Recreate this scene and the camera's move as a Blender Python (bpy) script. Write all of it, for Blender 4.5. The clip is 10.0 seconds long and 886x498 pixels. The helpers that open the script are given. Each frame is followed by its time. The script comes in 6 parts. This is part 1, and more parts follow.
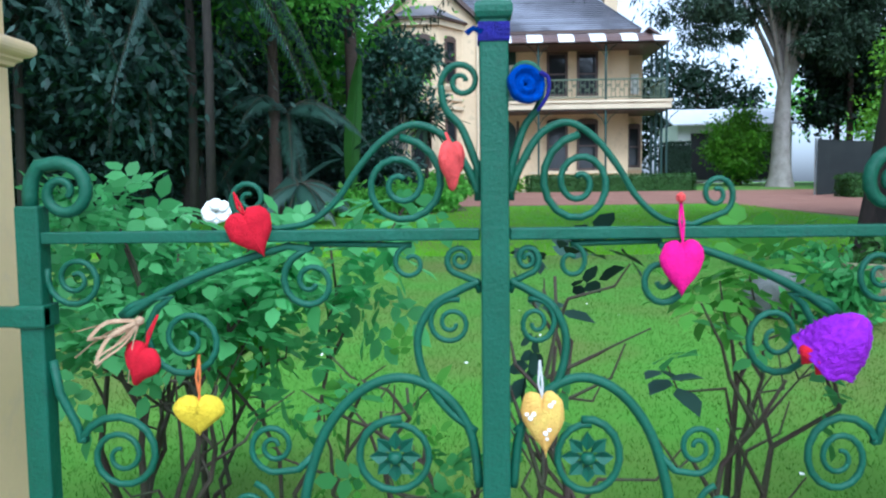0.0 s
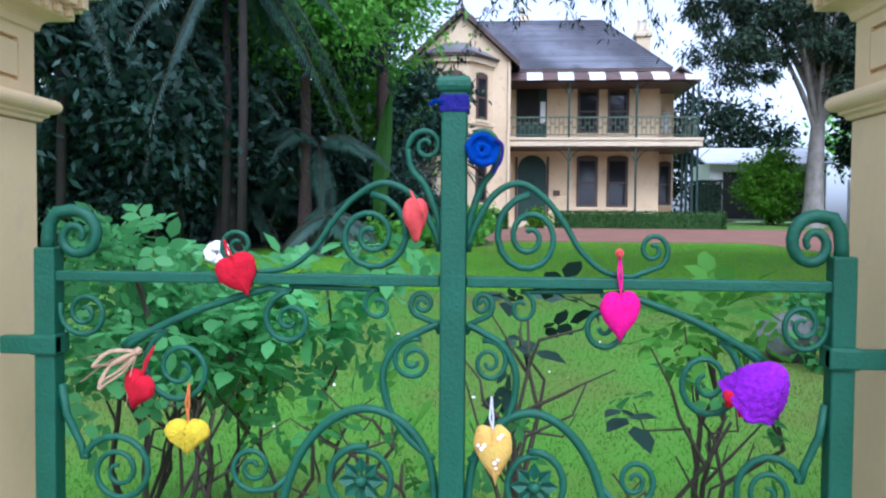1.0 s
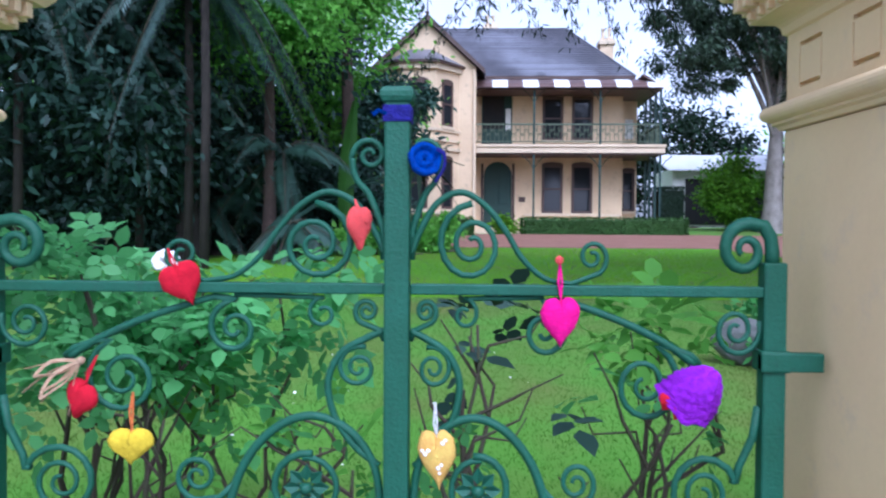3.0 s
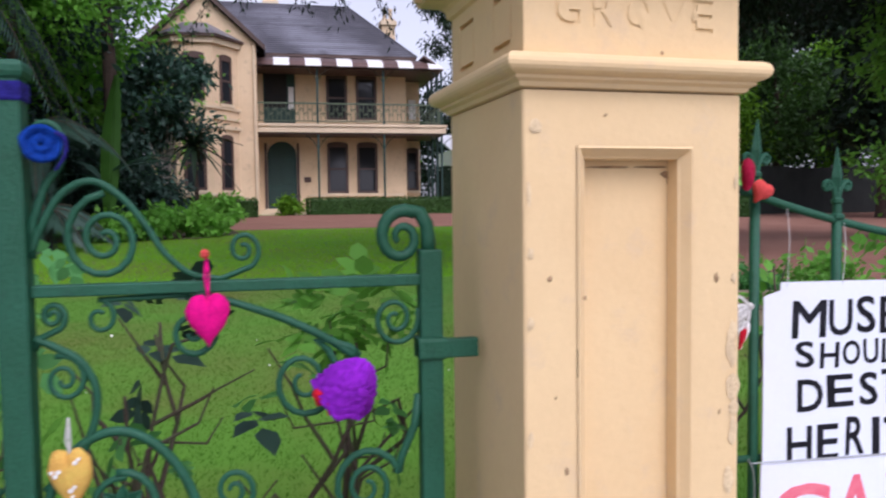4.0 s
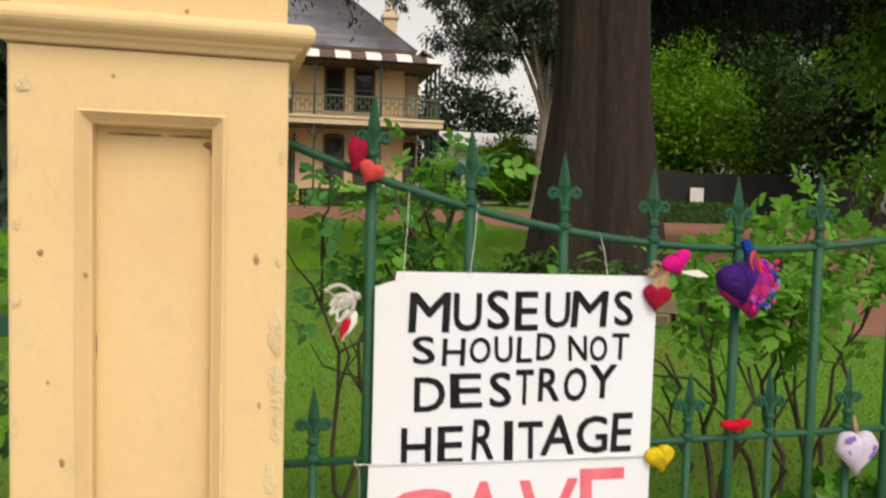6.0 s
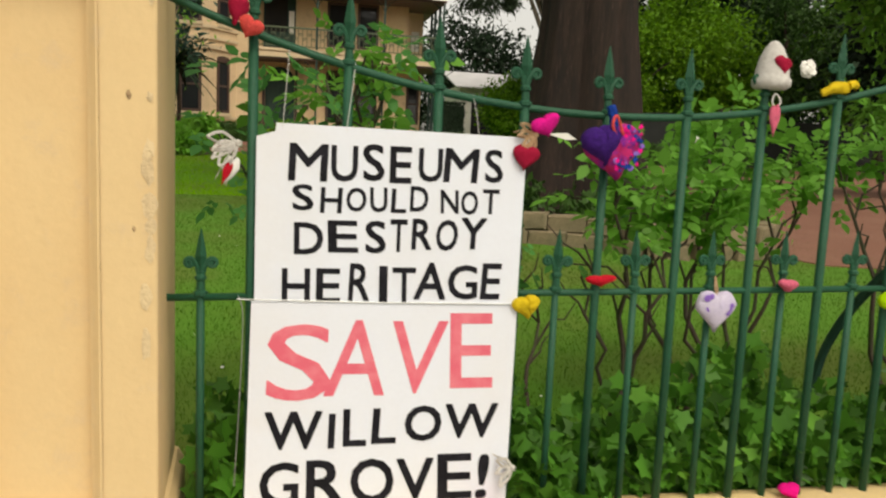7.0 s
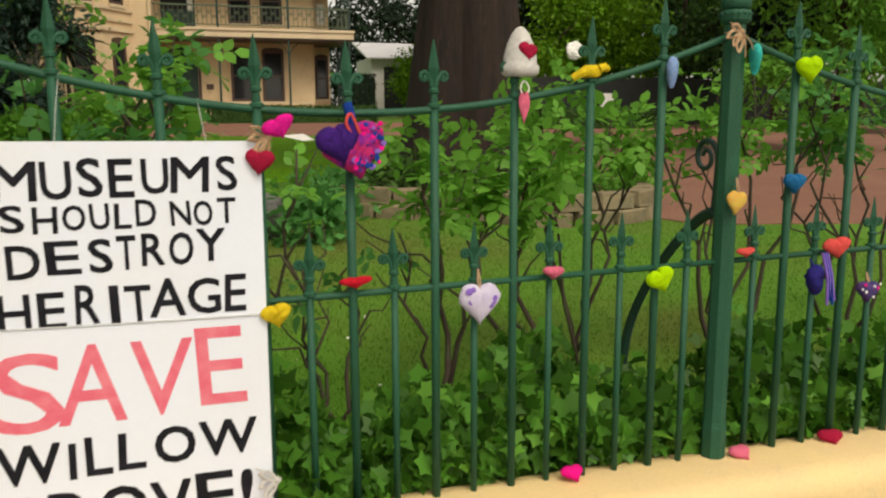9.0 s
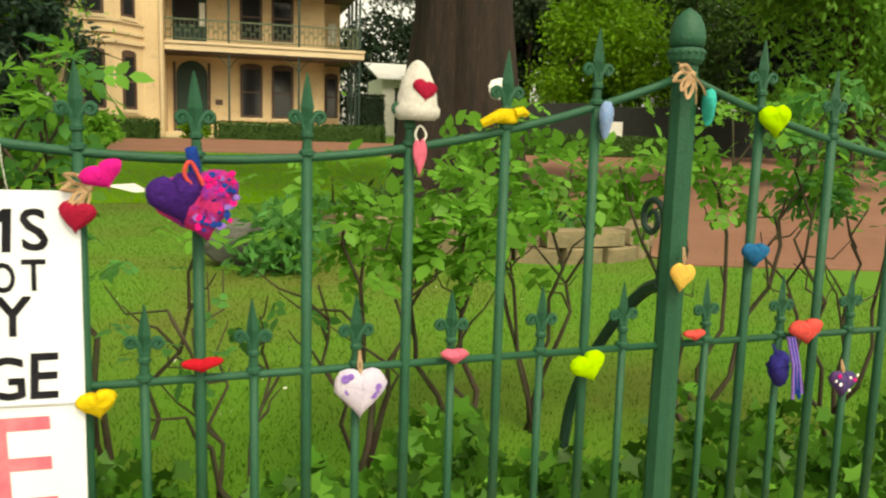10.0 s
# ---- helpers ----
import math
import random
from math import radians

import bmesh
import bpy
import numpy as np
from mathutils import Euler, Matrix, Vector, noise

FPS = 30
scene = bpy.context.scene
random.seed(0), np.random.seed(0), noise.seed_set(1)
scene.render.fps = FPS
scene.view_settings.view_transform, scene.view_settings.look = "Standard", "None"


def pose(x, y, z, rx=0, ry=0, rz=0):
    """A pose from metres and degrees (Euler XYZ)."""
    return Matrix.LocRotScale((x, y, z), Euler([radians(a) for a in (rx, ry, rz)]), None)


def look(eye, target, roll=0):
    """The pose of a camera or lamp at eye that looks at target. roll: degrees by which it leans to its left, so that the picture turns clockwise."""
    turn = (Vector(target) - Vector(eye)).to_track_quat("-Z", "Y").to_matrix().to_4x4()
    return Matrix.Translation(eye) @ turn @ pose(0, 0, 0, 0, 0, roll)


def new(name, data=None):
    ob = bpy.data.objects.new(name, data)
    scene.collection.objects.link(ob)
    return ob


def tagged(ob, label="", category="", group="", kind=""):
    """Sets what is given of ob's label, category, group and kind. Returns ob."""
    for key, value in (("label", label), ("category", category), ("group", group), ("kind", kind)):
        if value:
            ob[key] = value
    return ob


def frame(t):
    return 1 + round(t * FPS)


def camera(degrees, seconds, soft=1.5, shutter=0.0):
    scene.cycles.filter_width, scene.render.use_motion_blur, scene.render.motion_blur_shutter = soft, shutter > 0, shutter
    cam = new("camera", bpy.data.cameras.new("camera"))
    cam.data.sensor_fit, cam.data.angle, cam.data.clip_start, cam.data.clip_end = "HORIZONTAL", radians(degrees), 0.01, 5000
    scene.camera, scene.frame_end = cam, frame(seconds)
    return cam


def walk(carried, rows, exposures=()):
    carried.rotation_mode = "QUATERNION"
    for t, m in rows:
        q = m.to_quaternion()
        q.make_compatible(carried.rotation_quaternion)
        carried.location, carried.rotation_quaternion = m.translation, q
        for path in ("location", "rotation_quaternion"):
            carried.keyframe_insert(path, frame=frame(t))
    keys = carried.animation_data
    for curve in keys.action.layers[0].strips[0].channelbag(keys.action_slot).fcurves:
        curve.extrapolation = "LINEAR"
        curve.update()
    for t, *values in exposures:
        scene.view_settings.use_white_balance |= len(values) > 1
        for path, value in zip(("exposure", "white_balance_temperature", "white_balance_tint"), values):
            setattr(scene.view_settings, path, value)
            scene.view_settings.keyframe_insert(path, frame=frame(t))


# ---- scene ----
cam = camera(58.9, 10.0, soft=2.1, shutter=0.3)
PATH = [
    (0, (0.076, 0.041, 1.521), (-0.013, 2.033, 1.369), -0.7),
    (0.5, (0.181, -0.046, 1.537), (0.044, 1.946, 1.421), 0.3),
    (1, (0.212, -0.112, 1.558), (0.045, 1.879, 1.489), 0.5),
    (1.5, (0.217, -0.141, 1.568), (0.039, 1.852, 1.561), 0.7),
    (2, (0.226, -0.144, 1.572), (0.057, 1.849, 1.59), 0.6),
    (2.2, (0.227, -0.147, 1.572), (0.066, 1.847, 1.586), 0.6),
    (3.3, (0.311, -0.127, 1.546), (0.344, 1.871, 1.472), 0.1),
    (3.5, (0.364, -0.128, 1.531), (0.53, 1.864, 1.448), -0.4),
    (4, (0.53, -0.067, 1.579), (0.966, 1.882, 1.474), -0.7),
    (4.5, (0.715, 0.049, 1.619), (1.215, 1.986, 1.642), -0.6),
    (5, (0.904, 0.093, 1.64), (1.398, 2.028, 1.755), -1.5),
    (5.5, (1.15, -0.031, 1.599), (1.601, 1.916, 1.638), 0.6),
    (6, (1.358, -0.13, 1.547), (1.771, 1.823, 1.433), 1.5),
    (6.2, (1.396, -0.148, 1.497), (1.82, 1.801, 1.355), 1.6),
    (7.5, (1.744, -0.49, 1.361), (2.131, 1.45, 1.069), 3.0),
    (8, (1.838, -0.585, 1.383), (2.328, 1.333, 1.094), 1.3),
    (8.5, (1.915, -0.537, 1.418), (2.467, 1.361, 1.111), 0.0),
    (9, (2.022, -0.367, 1.451), (2.595, 1.522, 1.125), -0.3),
    (9.5, (2.154, -0.172, 1.523), (2.769, 1.706, 1.213), 0.3),
    (10, (2.375, -0.112, 1.512), (2.927, 1.791, 1.239), 1.6),
]

EXPOSURES = [(0.0, 1.1, 4800, 5), (0.8, 1.04, 4850, 13), (1.5, 0.98, 4950, 19), (2.2, 0.9, 4980, 19), (3.4, 1.0, 4750, 25), (3.8, 0.68, 5200, 27), (4.5, 0.0, 6950, 19), (5.5, 0.35, 7350, 13), (6.2, 0.33, 7450, 10), (7.5, 0.15, 7600, 8), (8.5, 0.17, 7600, 7), (9.5, 0.47, 7700, 11), (10.0, 0.82, 8900, 0)]
walk(cam, [(t, look(eye, target, roll)) for t, eye, target, roll in PATH], EXPOSURES)

# ---- light: bright overcast sky ----
world = bpy.data.worlds.new("overcast_sky")
scene.world = world
world.use_nodes = True
wn, wl = world.node_tree.nodes, world.node_tree.links
sky = wn.new("ShaderNodeTexSky")
sky.sky_type, sky.sun_disc = "NISHITA", False
sky.sun_elevation, sky.sun_rotation = radians(52), radians(168)
sky.air_density, sky.dust_density, sky.ozone_density = 1.0, 3.0, 1.0
grey = wn.new("ShaderNodeHueSaturation")
grey.inputs["Saturation"].default_value = 0.18
wl.new(sky.outputs["Color"], grey.inputs["Color"])
wl.new(grey.outputs["Color"], wn["Background"].inputs["Color"])
wn["Background"].inputs["Strength"].default_value = 0.15

sun_data = bpy.data.lights.new("sun", "SUN")
sun_data.energy, sun_data.angle, sun_data.color = 1.1, radians(30), (1.0, 0.95, 0.88)
sun = new("sun", sun_data)
sun.matrix_world = look((3.0, -14.2, 19), (0, 0, 0))


# ---- materials ----
def material(name, colour, rough=0.6, metal=0.0, second=None, scale=8.0, amount=0.5, third=None, fine=0.0, bump=0.0,
             bump_scale=60.0, island=0.0, island_dark=0.6, each=0.0, clear=0.0, sheen=0.0, stretch=1.0):
    """A painted, grown or woven surface: base colour broken by stains and grain, with fine relief."""
    m = bpy.data.materials.new(name)
    m.use_nodes = True
    n, l = m.node_tree.nodes, m.node_tree.links
    b = n["Principled BSDF"]
    b.inputs["Roughness"].default_value, b.inputs["Metallic"].default_value = rough, metal
    if clear:
        b.inputs["Coat Weight"].default_value = clear
    if sheen:
        b.inputs["Sheen Weight"].default_value = sheen
    co = n.new("ShaderNodeTexCoord").outputs["Object"]
    if stretch != 1.0:
        mp = n.new("ShaderNodeMapping")
        mp.inputs["Scale"].default_value = (1, 1, stretch)
        l.new(co, mp.inputs["Vector"])
        co = mp.outputs["Vector"]
    tone = n.new("ShaderNodeRGB")
    tone.outputs[0].default_value = (*colour, 1)
    out = tone.outputs[0]

    def noise_at(s, detail=4.0, roughness=0.6):
        t = n.new("ShaderNodeTexNoise")
        t.inputs["Scale"].default_value, t.inputs["Detail"].default_value, t.inputs["Roughness"].default_value = s, detail, roughness
        l.new(co, t.inputs["Vector"])
        return t.outputs["Fac"]

    def ramp(fac, a, c):
        r = n.new("ShaderNodeMapRange")
        r.inputs["From Min"].default_value, r.inputs["From Max"].default_value = a, c
        l.new(fac, r.inputs["Value"])
        return r.outputs["Result"]

    def mixed(a, colour_b, fac, strength):
        mx = n.new("ShaderNodeMix")
        mx.data_type = "RGBA"
        mul = n.new("ShaderNodeMath")
        mul.operation = "MULTIPLY"
        mul.inputs[1].default_value = strength
        l.new(fac, mul.inputs[0])
        l.new(mul.outputs[0], mx.inputs["Factor"])
        l.new(a, mx.inputs["A"])
        mx.inputs["B"].default_value = (*colour_b, 1)
        return mx.outputs["Result"]

    if second:
        out = mixed(out, second, ramp(noise_at(scale), 0.42, 0.66), amount)
    if third:
        out = mixed(out, third, ramp(noise_at(scale * 4.3, 6.0, 0.7), 0.55, 0.72), amount)
    if island:
        g = n.new("ShaderNodeNewGeometry")
        out = mixed(out, tuple(c * island_dark for c in colour), g.outputs["Random Per Island"], island)
    if each:
        o = n.new("ShaderNodeObjectInfo")
        out = mixed(out, tuple(c * 0.75 for c in colour), o.outputs["Random"], each)
    if fine:
        v = n.new("ShaderNodeHueSaturation")
        f = ramp(noise_at(bump_scale * 1.7, 3.0), 0.25, 0.75)
        sc = n.new("ShaderNodeMapRange")
        sc.inputs["To Min"].default_value, sc.inputs["To Max"].default_value = 1 - fine, 1 + fine
        l.new(f, sc.inputs["Value"])
        l.new(sc.outputs["Result"], v.inputs["Value"])
        l.new(out, v.inputs["Color"])
        out = v.outputs["Color"]
    l.new(out, b.inputs["Base Color"])
    if bump:
        bp = n.new("ShaderNodeBump")
        bp.inputs["Strength"].default_value, bp.inputs["Distance"].default_value = bump, 0.01
        l.new(noise_at(bump_scale, 5.0), bp.inputs["Height"])
        l.new(bp.outputs["Normal"], b.inputs["Normal"])
    return m


def leaf_material(name, colour, light=0.35, rough=0.45, dark=0.45, patch=None, patch_scale=1.3):
    """Leaves: a little light comes through them, and each leaf has its own tone."""
    m = material(name, colour, rough, island=0.85, island_dark=dark, second=patch or tuple(min(1, c * 1.5) for c in colour), scale=patch_scale, amount=0.75 if patch else 0.4)
    n, l = m.node_tree.nodes, m.node_tree.links
    b = n["Principled BSDF"]
    b.inputs["Specular IOR Level"].default_value = 0.22
    tr = n.new("ShaderNodeBsdfTranslucent")
    src = b.inputs["Base Color"].links[0].from_socket
    l.new(src, tr.inputs["Color"])
    mx = n.new("ShaderNodeMixShader")
    mx.inputs["Fac"].default_value = light
    l.new(b.outputs["BSDF"], mx.inputs[1])
    l.new(tr.outputs["BSDF"], mx.inputs[2])
    l.new(mx.outputs["Shader"], n["Material Output"].inputs["Surface"])
    return m


IRON = material("green_iron_paint", (0.010, 0.076, 0.037), 0.55, second=(0.015, 0.098, 0.054), scale=9, amount=0.6, third=(0.012, 0.05, 0.030), fine=0.14, bump=0.3, bump_scale=120)
IRON.node_tree.nodes["Principled BSDF"].inputs["Specular IOR Level"].default_value = 0.35
IRON_DARK = material("dark_green_iron", (0.012, 0.045, 0.032), 0.5, second=(0.02, 0.07, 0.05), scale=12, amount=0.5, bump=0.3, bump_scale=140)
STUCCO = material("cream_stucco", (0.74, 0.54, 0.28), 0.72, second=(0.68, 0.475, 0.235), scale=2.2, amount=0.55, third=(0.60, 0.45, 0.29), fine=0.02, bump=0.14, bump_scale=38)
STUCCO_WALL = material("cream_wall_top", (0.76, 0.56, 0.27), 0.75, second=(0.69, 0.50, 0.27), scale=3.0, amount=0.5, third=(0.62, 0.47, 0.28), fine=0.05, bump=0.3, bump_scale=55)
STAIN = material("rusty_stain", (0.33, 0.21, 0.11), 0.85, second=(0.52, 0.36, 0.19), scale=60, amount=0.7, bump=0.4, bump_scale=160)
SCAR = material("bare_render_patch", (0.74, 0.57, 0.33), 0.85, second=(0.56, 0.41, 0.24), scale=40, amount=0.7, bump=0.5, bump_scale=160)
CONCRETE = material("pavement_concrete", (0.30, 0.29, 0.27), 0.85, second=(0.22, 0.21, 0.20), scale=1.5, amount=0.7, third=(0.15, 0.145, 0.14), fine=0.12, bump=0.4, bump_scale=90)
ASPHALT = material("asphalt", (0.055, 0.055, 0.057), 0.9, second=(0.04, 0.04, 0.042), scale=2, amount=0.6, fine=0.25, bump=0.6, bump_scale=180)
LAWN = material("lawn", (0.072, 0.20, 0.005), 0.95, second=(0.115, 0.10, 0.016), scale=0.5, amount=0.7, fine=0.10, bump=0.25, bump_scale=45)
SOIL = material("garden_soil", (0.06, 0.04, 0.028), 0.95, second=(0.10, 0.065, 0.04), scale=2, amount=0.6, fine=0.3, bump=0.9, bump_scale=40)
GRAVEL = material("red_gravel", (0.22, 0.098, 0.062), 0.92, second=(0.28, 0.14, 0.095), scale=0.8, amount=0.6, third=(0.16, 0.08, 0.055), fine=0.3, bump=0.8, bump_scale=45)
SANDSTONE = material("sandstone", (0.25, 0.195, 0.115), 0.9, second=(0.13, 0.12, 0.07), scale=5, amount=0.7, third=(0.07, 0.085, 0.04), fine=0.2, bump=0.7, bump_scale=40, each=0.6)
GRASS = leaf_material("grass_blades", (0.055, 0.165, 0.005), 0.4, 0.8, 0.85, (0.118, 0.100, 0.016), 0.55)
# far grass: sunlight put into a brighter blade colour
SUNLIT_GRASS = leaf_material("sunlit_grass_blades", (0.25, 0.56, 0.006), 0.5, 0.8, 0.85, (0.18, 0.44, 0.008), 0.4)
ROSE_LEAF = leaf_material("rose_leaves", (0.11, 0.34, 0.085), 0.5, 0.4, 0.55)
TEAL_LEAF = leaf_material("blue_green_rose_leaves", (0.17, 0.48, 0.15), 0.5, 0.4, 0.6)
ROSE_LIGHT = leaf_material("young_leaves", (0.18, 0.45, 0.06), 0.5, 0.45, 0.6)
IVY = leaf_material("ivy_leaves", (0.085, 0.26, 0.028), 0.3, 0.4, 0.3)
HEDGE = leaf_material("hedge_leaves", (0.055, 0.13, 0.025), 0.2, 0.5, 0.4)
# these dark leaf and trunk colours include the deep shade under the trees
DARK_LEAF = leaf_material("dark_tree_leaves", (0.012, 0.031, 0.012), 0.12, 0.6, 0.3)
SHADE_LEAF = leaf_material("glossy_shade_darkened_leaves", (0.034, 0.075, 0.053), 0.1, 0.55, 0.2)
SHADED_TRUNK = material("shade_darkened_trunk", (0.022, 0.017, 0.013), 0.95, second=(0.04, 0.03, 0.022), scale=6, amount=0.6, bump=0.8, bump_scale=30)
FIG_LEAF = leaf_material("mid_green_leaves", (0.22, 0.52, 0.065), 0.5, 0.5, 0.55)
LIGHT_LEAF = leaf_material("sunny_shrub_leaves", (0.16, 0.36, 0.018), 0.45, 0.5, 0.4)
FROND = leaf_material("palm_frond", (0.055, 0.115, 0.082), 0.2, 0.42, 0.4)
SILVER_FROND = leaf_material("silver_frond", (0.15, 0.23, 0.21), 0.2, 0.4, 0.5)
BANANA = leaf_material("banana_leaf", (0.05, 0.14, 0.02), 0.3, 0.4, 0.6)
GUM_LEAF = leaf_material("gum_leaves", (0.05, 0.085, 0.045), 0.25, 0.5, 0.35)
# bark colour darkened for the crown's shade, since the sun reaches the trunk
FISSURED = material("shade_darkened_fissured_bark", (0.022, 0.012, 0.008), 0.95, second=(0.008, 0.005, 0.004), scale=7, amount=0.9, third=(0.062, 0.034, 0.024), fine=0.35, bump=1.0, bump_scale=22, stretch=0.12)
BARK = material("brown_bark", (0.055, 0.034, 0.024), 0.95, second=(0.028, 0.018, 0.013), scale=5, amount=0.8, third=(0.10, 0.065, 0.048), fine=0.3, bump=1.0, bump_scale=16)
GUM_BARK = material("pale_gum_bark", (0.34, 0.30, 0.26), 0.85, second=(0.20, 0.17, 0.145), scale=2, amount=0.8, fine=0.15, bump=0.5, bump_scale=20)
TWIG = material("rose_stem", (0.052, 0.033, 0.022), 0.8, second=(0.05, 0.075, 0.025), scale=12, amount=0.6, fine=0.2, bump=0.5, bump_scale=120)
HOUSE_WALL = material("house_render", (0.70, 0.53, 0.33), 0.8, second=(0.58, 0.42, 0.25), scale=0.6, amount=0.6, third=(0.42, 0.31, 0.20), fine=0.06, bump=0.2, bump_scale=25)
HOUSE_TRIM = material("cream_trim", (0.66, 0.53, 0.35), 0.6, second=(0.55, 0.43, 0.28), scale=1.2, amount=0.5)
HOUSE_GREEN = material("dark_green_joinery", (0.008, 0.034, 0.026), 0.6, second=(0.012, 0.05, 0.036), scale=2, amount=0.5)
LACE = material("faded_green_ironwork", (0.085, 0.115, 0.065), 0.6, second=(0.05, 0.075, 0.045), scale=3, amount=0.6)
SLATE = material("slate_roof", (0.080, 0.076, 0.088), 0.42, second=(0.29, 0.29, 0.33), scale=0.22, amount=0.85, third=(0.055, 0.05, 0.056), fine=0.2, each=0.6)
STRIPE_WHITE = material("white_roof_stripe", (0.78, 0.76, 0.72), 0.4, second=(0.66, 0.63, 0.58), scale=2, amount=0.4)
STRIPE_BROWN = material("brown_roof_stripe", (0.10, 0.055, 0.045), 0.4, second=(0.14, 0.08, 0.065), scale=2, amount=0.5)
BROWN_TRIM = material("dark_brown_trim", (0.07, 0.04, 0.03), 0.55, second=(0.10, 0.06, 0.045), scale=2, amount=0.5)
CURTAIN = material("pale_curtain", (0.42, 0.42, 0.44), 0.9, second=(0.25, 0.25, 0.27), scale=3, amount=0.6)
DARK_ROOM = material("dark_interior", (0.012, 0.012, 0.013), 0.9, second=(0.02, 0.018, 0.016), scale=2, amount=0.5)
WHITE_BOARD = material("white_sign_board", (0.75, 0.79, 0.87), 0.45, second=(0.74, 0.74, 0.75), scale=3, amount=0.5, fine=0.015)
BLACK_PAINT = material("black_brush_paint", (0.009, 0.009, 0.012), 0.6, second=(0.025, 0.024, 0.032), scale=30, amount=0.6)
BLACK_PAINT.node_tree.nodes["Principled BSDF"].inputs["Specular IOR Level"].default_value = 0.12
RED_PAINT = material("pink_red_brush_paint", (0.74, 0.13, 0.19), 0.45, second=(0.80, 0.24, 0.28), scale=22, amount=0.7)
SHADE_CLOTH = material("black_shade_cloth", (0.012, 0.014, 0.013), 0.9, second=(0.02, 0.024, 0.02), scale=1.5, amount=0.6)
SHED_ROOF = material("pale_metal_roof", (0.62, 0.62, 0.62), 0.5, second=(0.5, 0.5, 0.5), scale=1, amount=0.5)
BOULDER = material("grey_boulder", (0.11, 0.112, 0.10), 0.9, second=(0.055, 0.06, 0.05), scale=4, amount=0.8, third=(0.18, 0.175, 0.14), fine=0.2, bump=0.9, bump_scale=25)
RUST_SHADE = material("dark_rust_and_shade_streak", (0.20, 0.11, 0.05), 0.85, second=(0.40, 0.25, 0.12), scale=90, amount=0.8, bump=0.4, bump_scale=160)
GALV = material("galvanised_wire", (0.35, 0.36, 0.35), 0.4, metal=0.7, second=(0.2, 0.2, 0.2), scale=30, amount=0.5)

WHITE_STRING = material("white_string", (0.70, 0.69, 0.66), 0.9, second=(0.55, 0.54, 0.50), scale=90, amount=0.5)
GLASS = bpy.data.materials.new("window_glass")
GLASS.use_nodes = True
GLASS.node_tree.nodes["Principled BSDF"].inputs["Base Color"].default_value = (0.02, 0.022, 0.025, 1)
GLASS.node_tree.nodes["Principled BSDF"].inputs["Roughness"].default_value = 0.06


def cloth(name, colour, other=None, scale=60, rough=0.9, bump=0.8):
    m = material(name, colour, rough, second=other or tuple(c * 0.75 for c in colour), scale=scale, amount=0.7, fine=0.12, bump=bump, bump_scale=260)
    m.node_tree.nodes["Principled BSDF"].inputs["Specular IOR Level"].default_value = 0.15
    return m


# ---- mesh helpers ----
def thing(name, at, label, category, group="", kind=""):
    ob = new(name)
    ob.location = at
    ob.empty_display_size = 0.1
    return tagged(ob, label, category, group, kind)


def mesh_of(name, bm, mat, smooth=False):
    me = bpy.data.meshes.new(name)
    bmesh.ops.recalc_face_normals(bm, faces=bm.faces)
    bm.to_mesh(me)
    bm.free()
    me.materials.append(mat)
    if smooth:
        me.polygons.foreach_set("use_smooth", [True] * len(me.polygons))
    return me


def part(name, bm, mat, parent, label="", smooth=False):
    """Links a bmesh as one mesh object under a thing or a part. Its points are given from the parent's base."""
    me = bm if isinstance(bm, bpy.types.Mesh) else mesh_of(name, bm, mat, smooth)
    ob = new(name, me)
    ob.parent = parent
    if label:
        ob["label"] = label
    return ob


def solo(name, bm, mat, at, label, category, group="", kind="", smooth=False):
    ob = new(name, bm if isinstance(bm, bpy.types.Mesh) else mesh_of(name, bm, mat, smooth))
    ob.location = at
    return tagged(ob, label, category, group, kind)


def box(bm, x0, x1, y0, y1, z0, z1, bevel=0.0):
    made = bmesh.ops.create_cube(bm, size=1)["verts"]
    for v in made:
        v.co = Vector(((x0 + x1) / 2 + v.co.x * (x1 - x0), (y0 + y1) / 2 + v.co.y * (y1 - y0), (z0 + z1) / 2 + v.co.z * (z1 - z0)))
    if bevel:
        edges = {e for v in made for e in v.link_edges}
        bmesh.ops.bevel(bm, geom=list(edges), offset=bevel, segments=2, affect="EDGES", profile=0.5)
    return bm


def boxed(*a, **k):
    return box(bmesh.new(), *a, **k)


def tube(bm, pts, r, sides=6, r_end=None, flat=1.0, caps=True):
    """A bar swept along points; its radius runs from r to r_end."""
    pts = [Vector(p) for p in pts]
    last = len(pts) - 1
    side = None
    rings = []
    for i, p in enumerate(pts):
        d = (pts[min(i + 1, last)] - pts[max(i - 1, 0)]).normalized()
        if side is None:
            side = d.orthogonal().normalized()
        side = (side - d * side.dot(d)).normalized()
        up = d.cross(side)
        rad = r if r_end is None else r + (r_end - r) * i / max(1, last)
        rings.append([bm.verts.new(p + (side * math.cos(a) * flat + up * math.sin(a)) * rad) for a in (2 * math.pi * k / sides for k in range(sides))])
    for a, b in zip(rings, rings[1:]):
        for k in range(sides):
            bm.faces.new((a[k], a[(k + 1) % sides], b[(k + 1) % sides], b[k]))
    if caps:
        bm.faces.new(rings[0][::-1])
        bm.faces.new(rings[-1])
    return bm


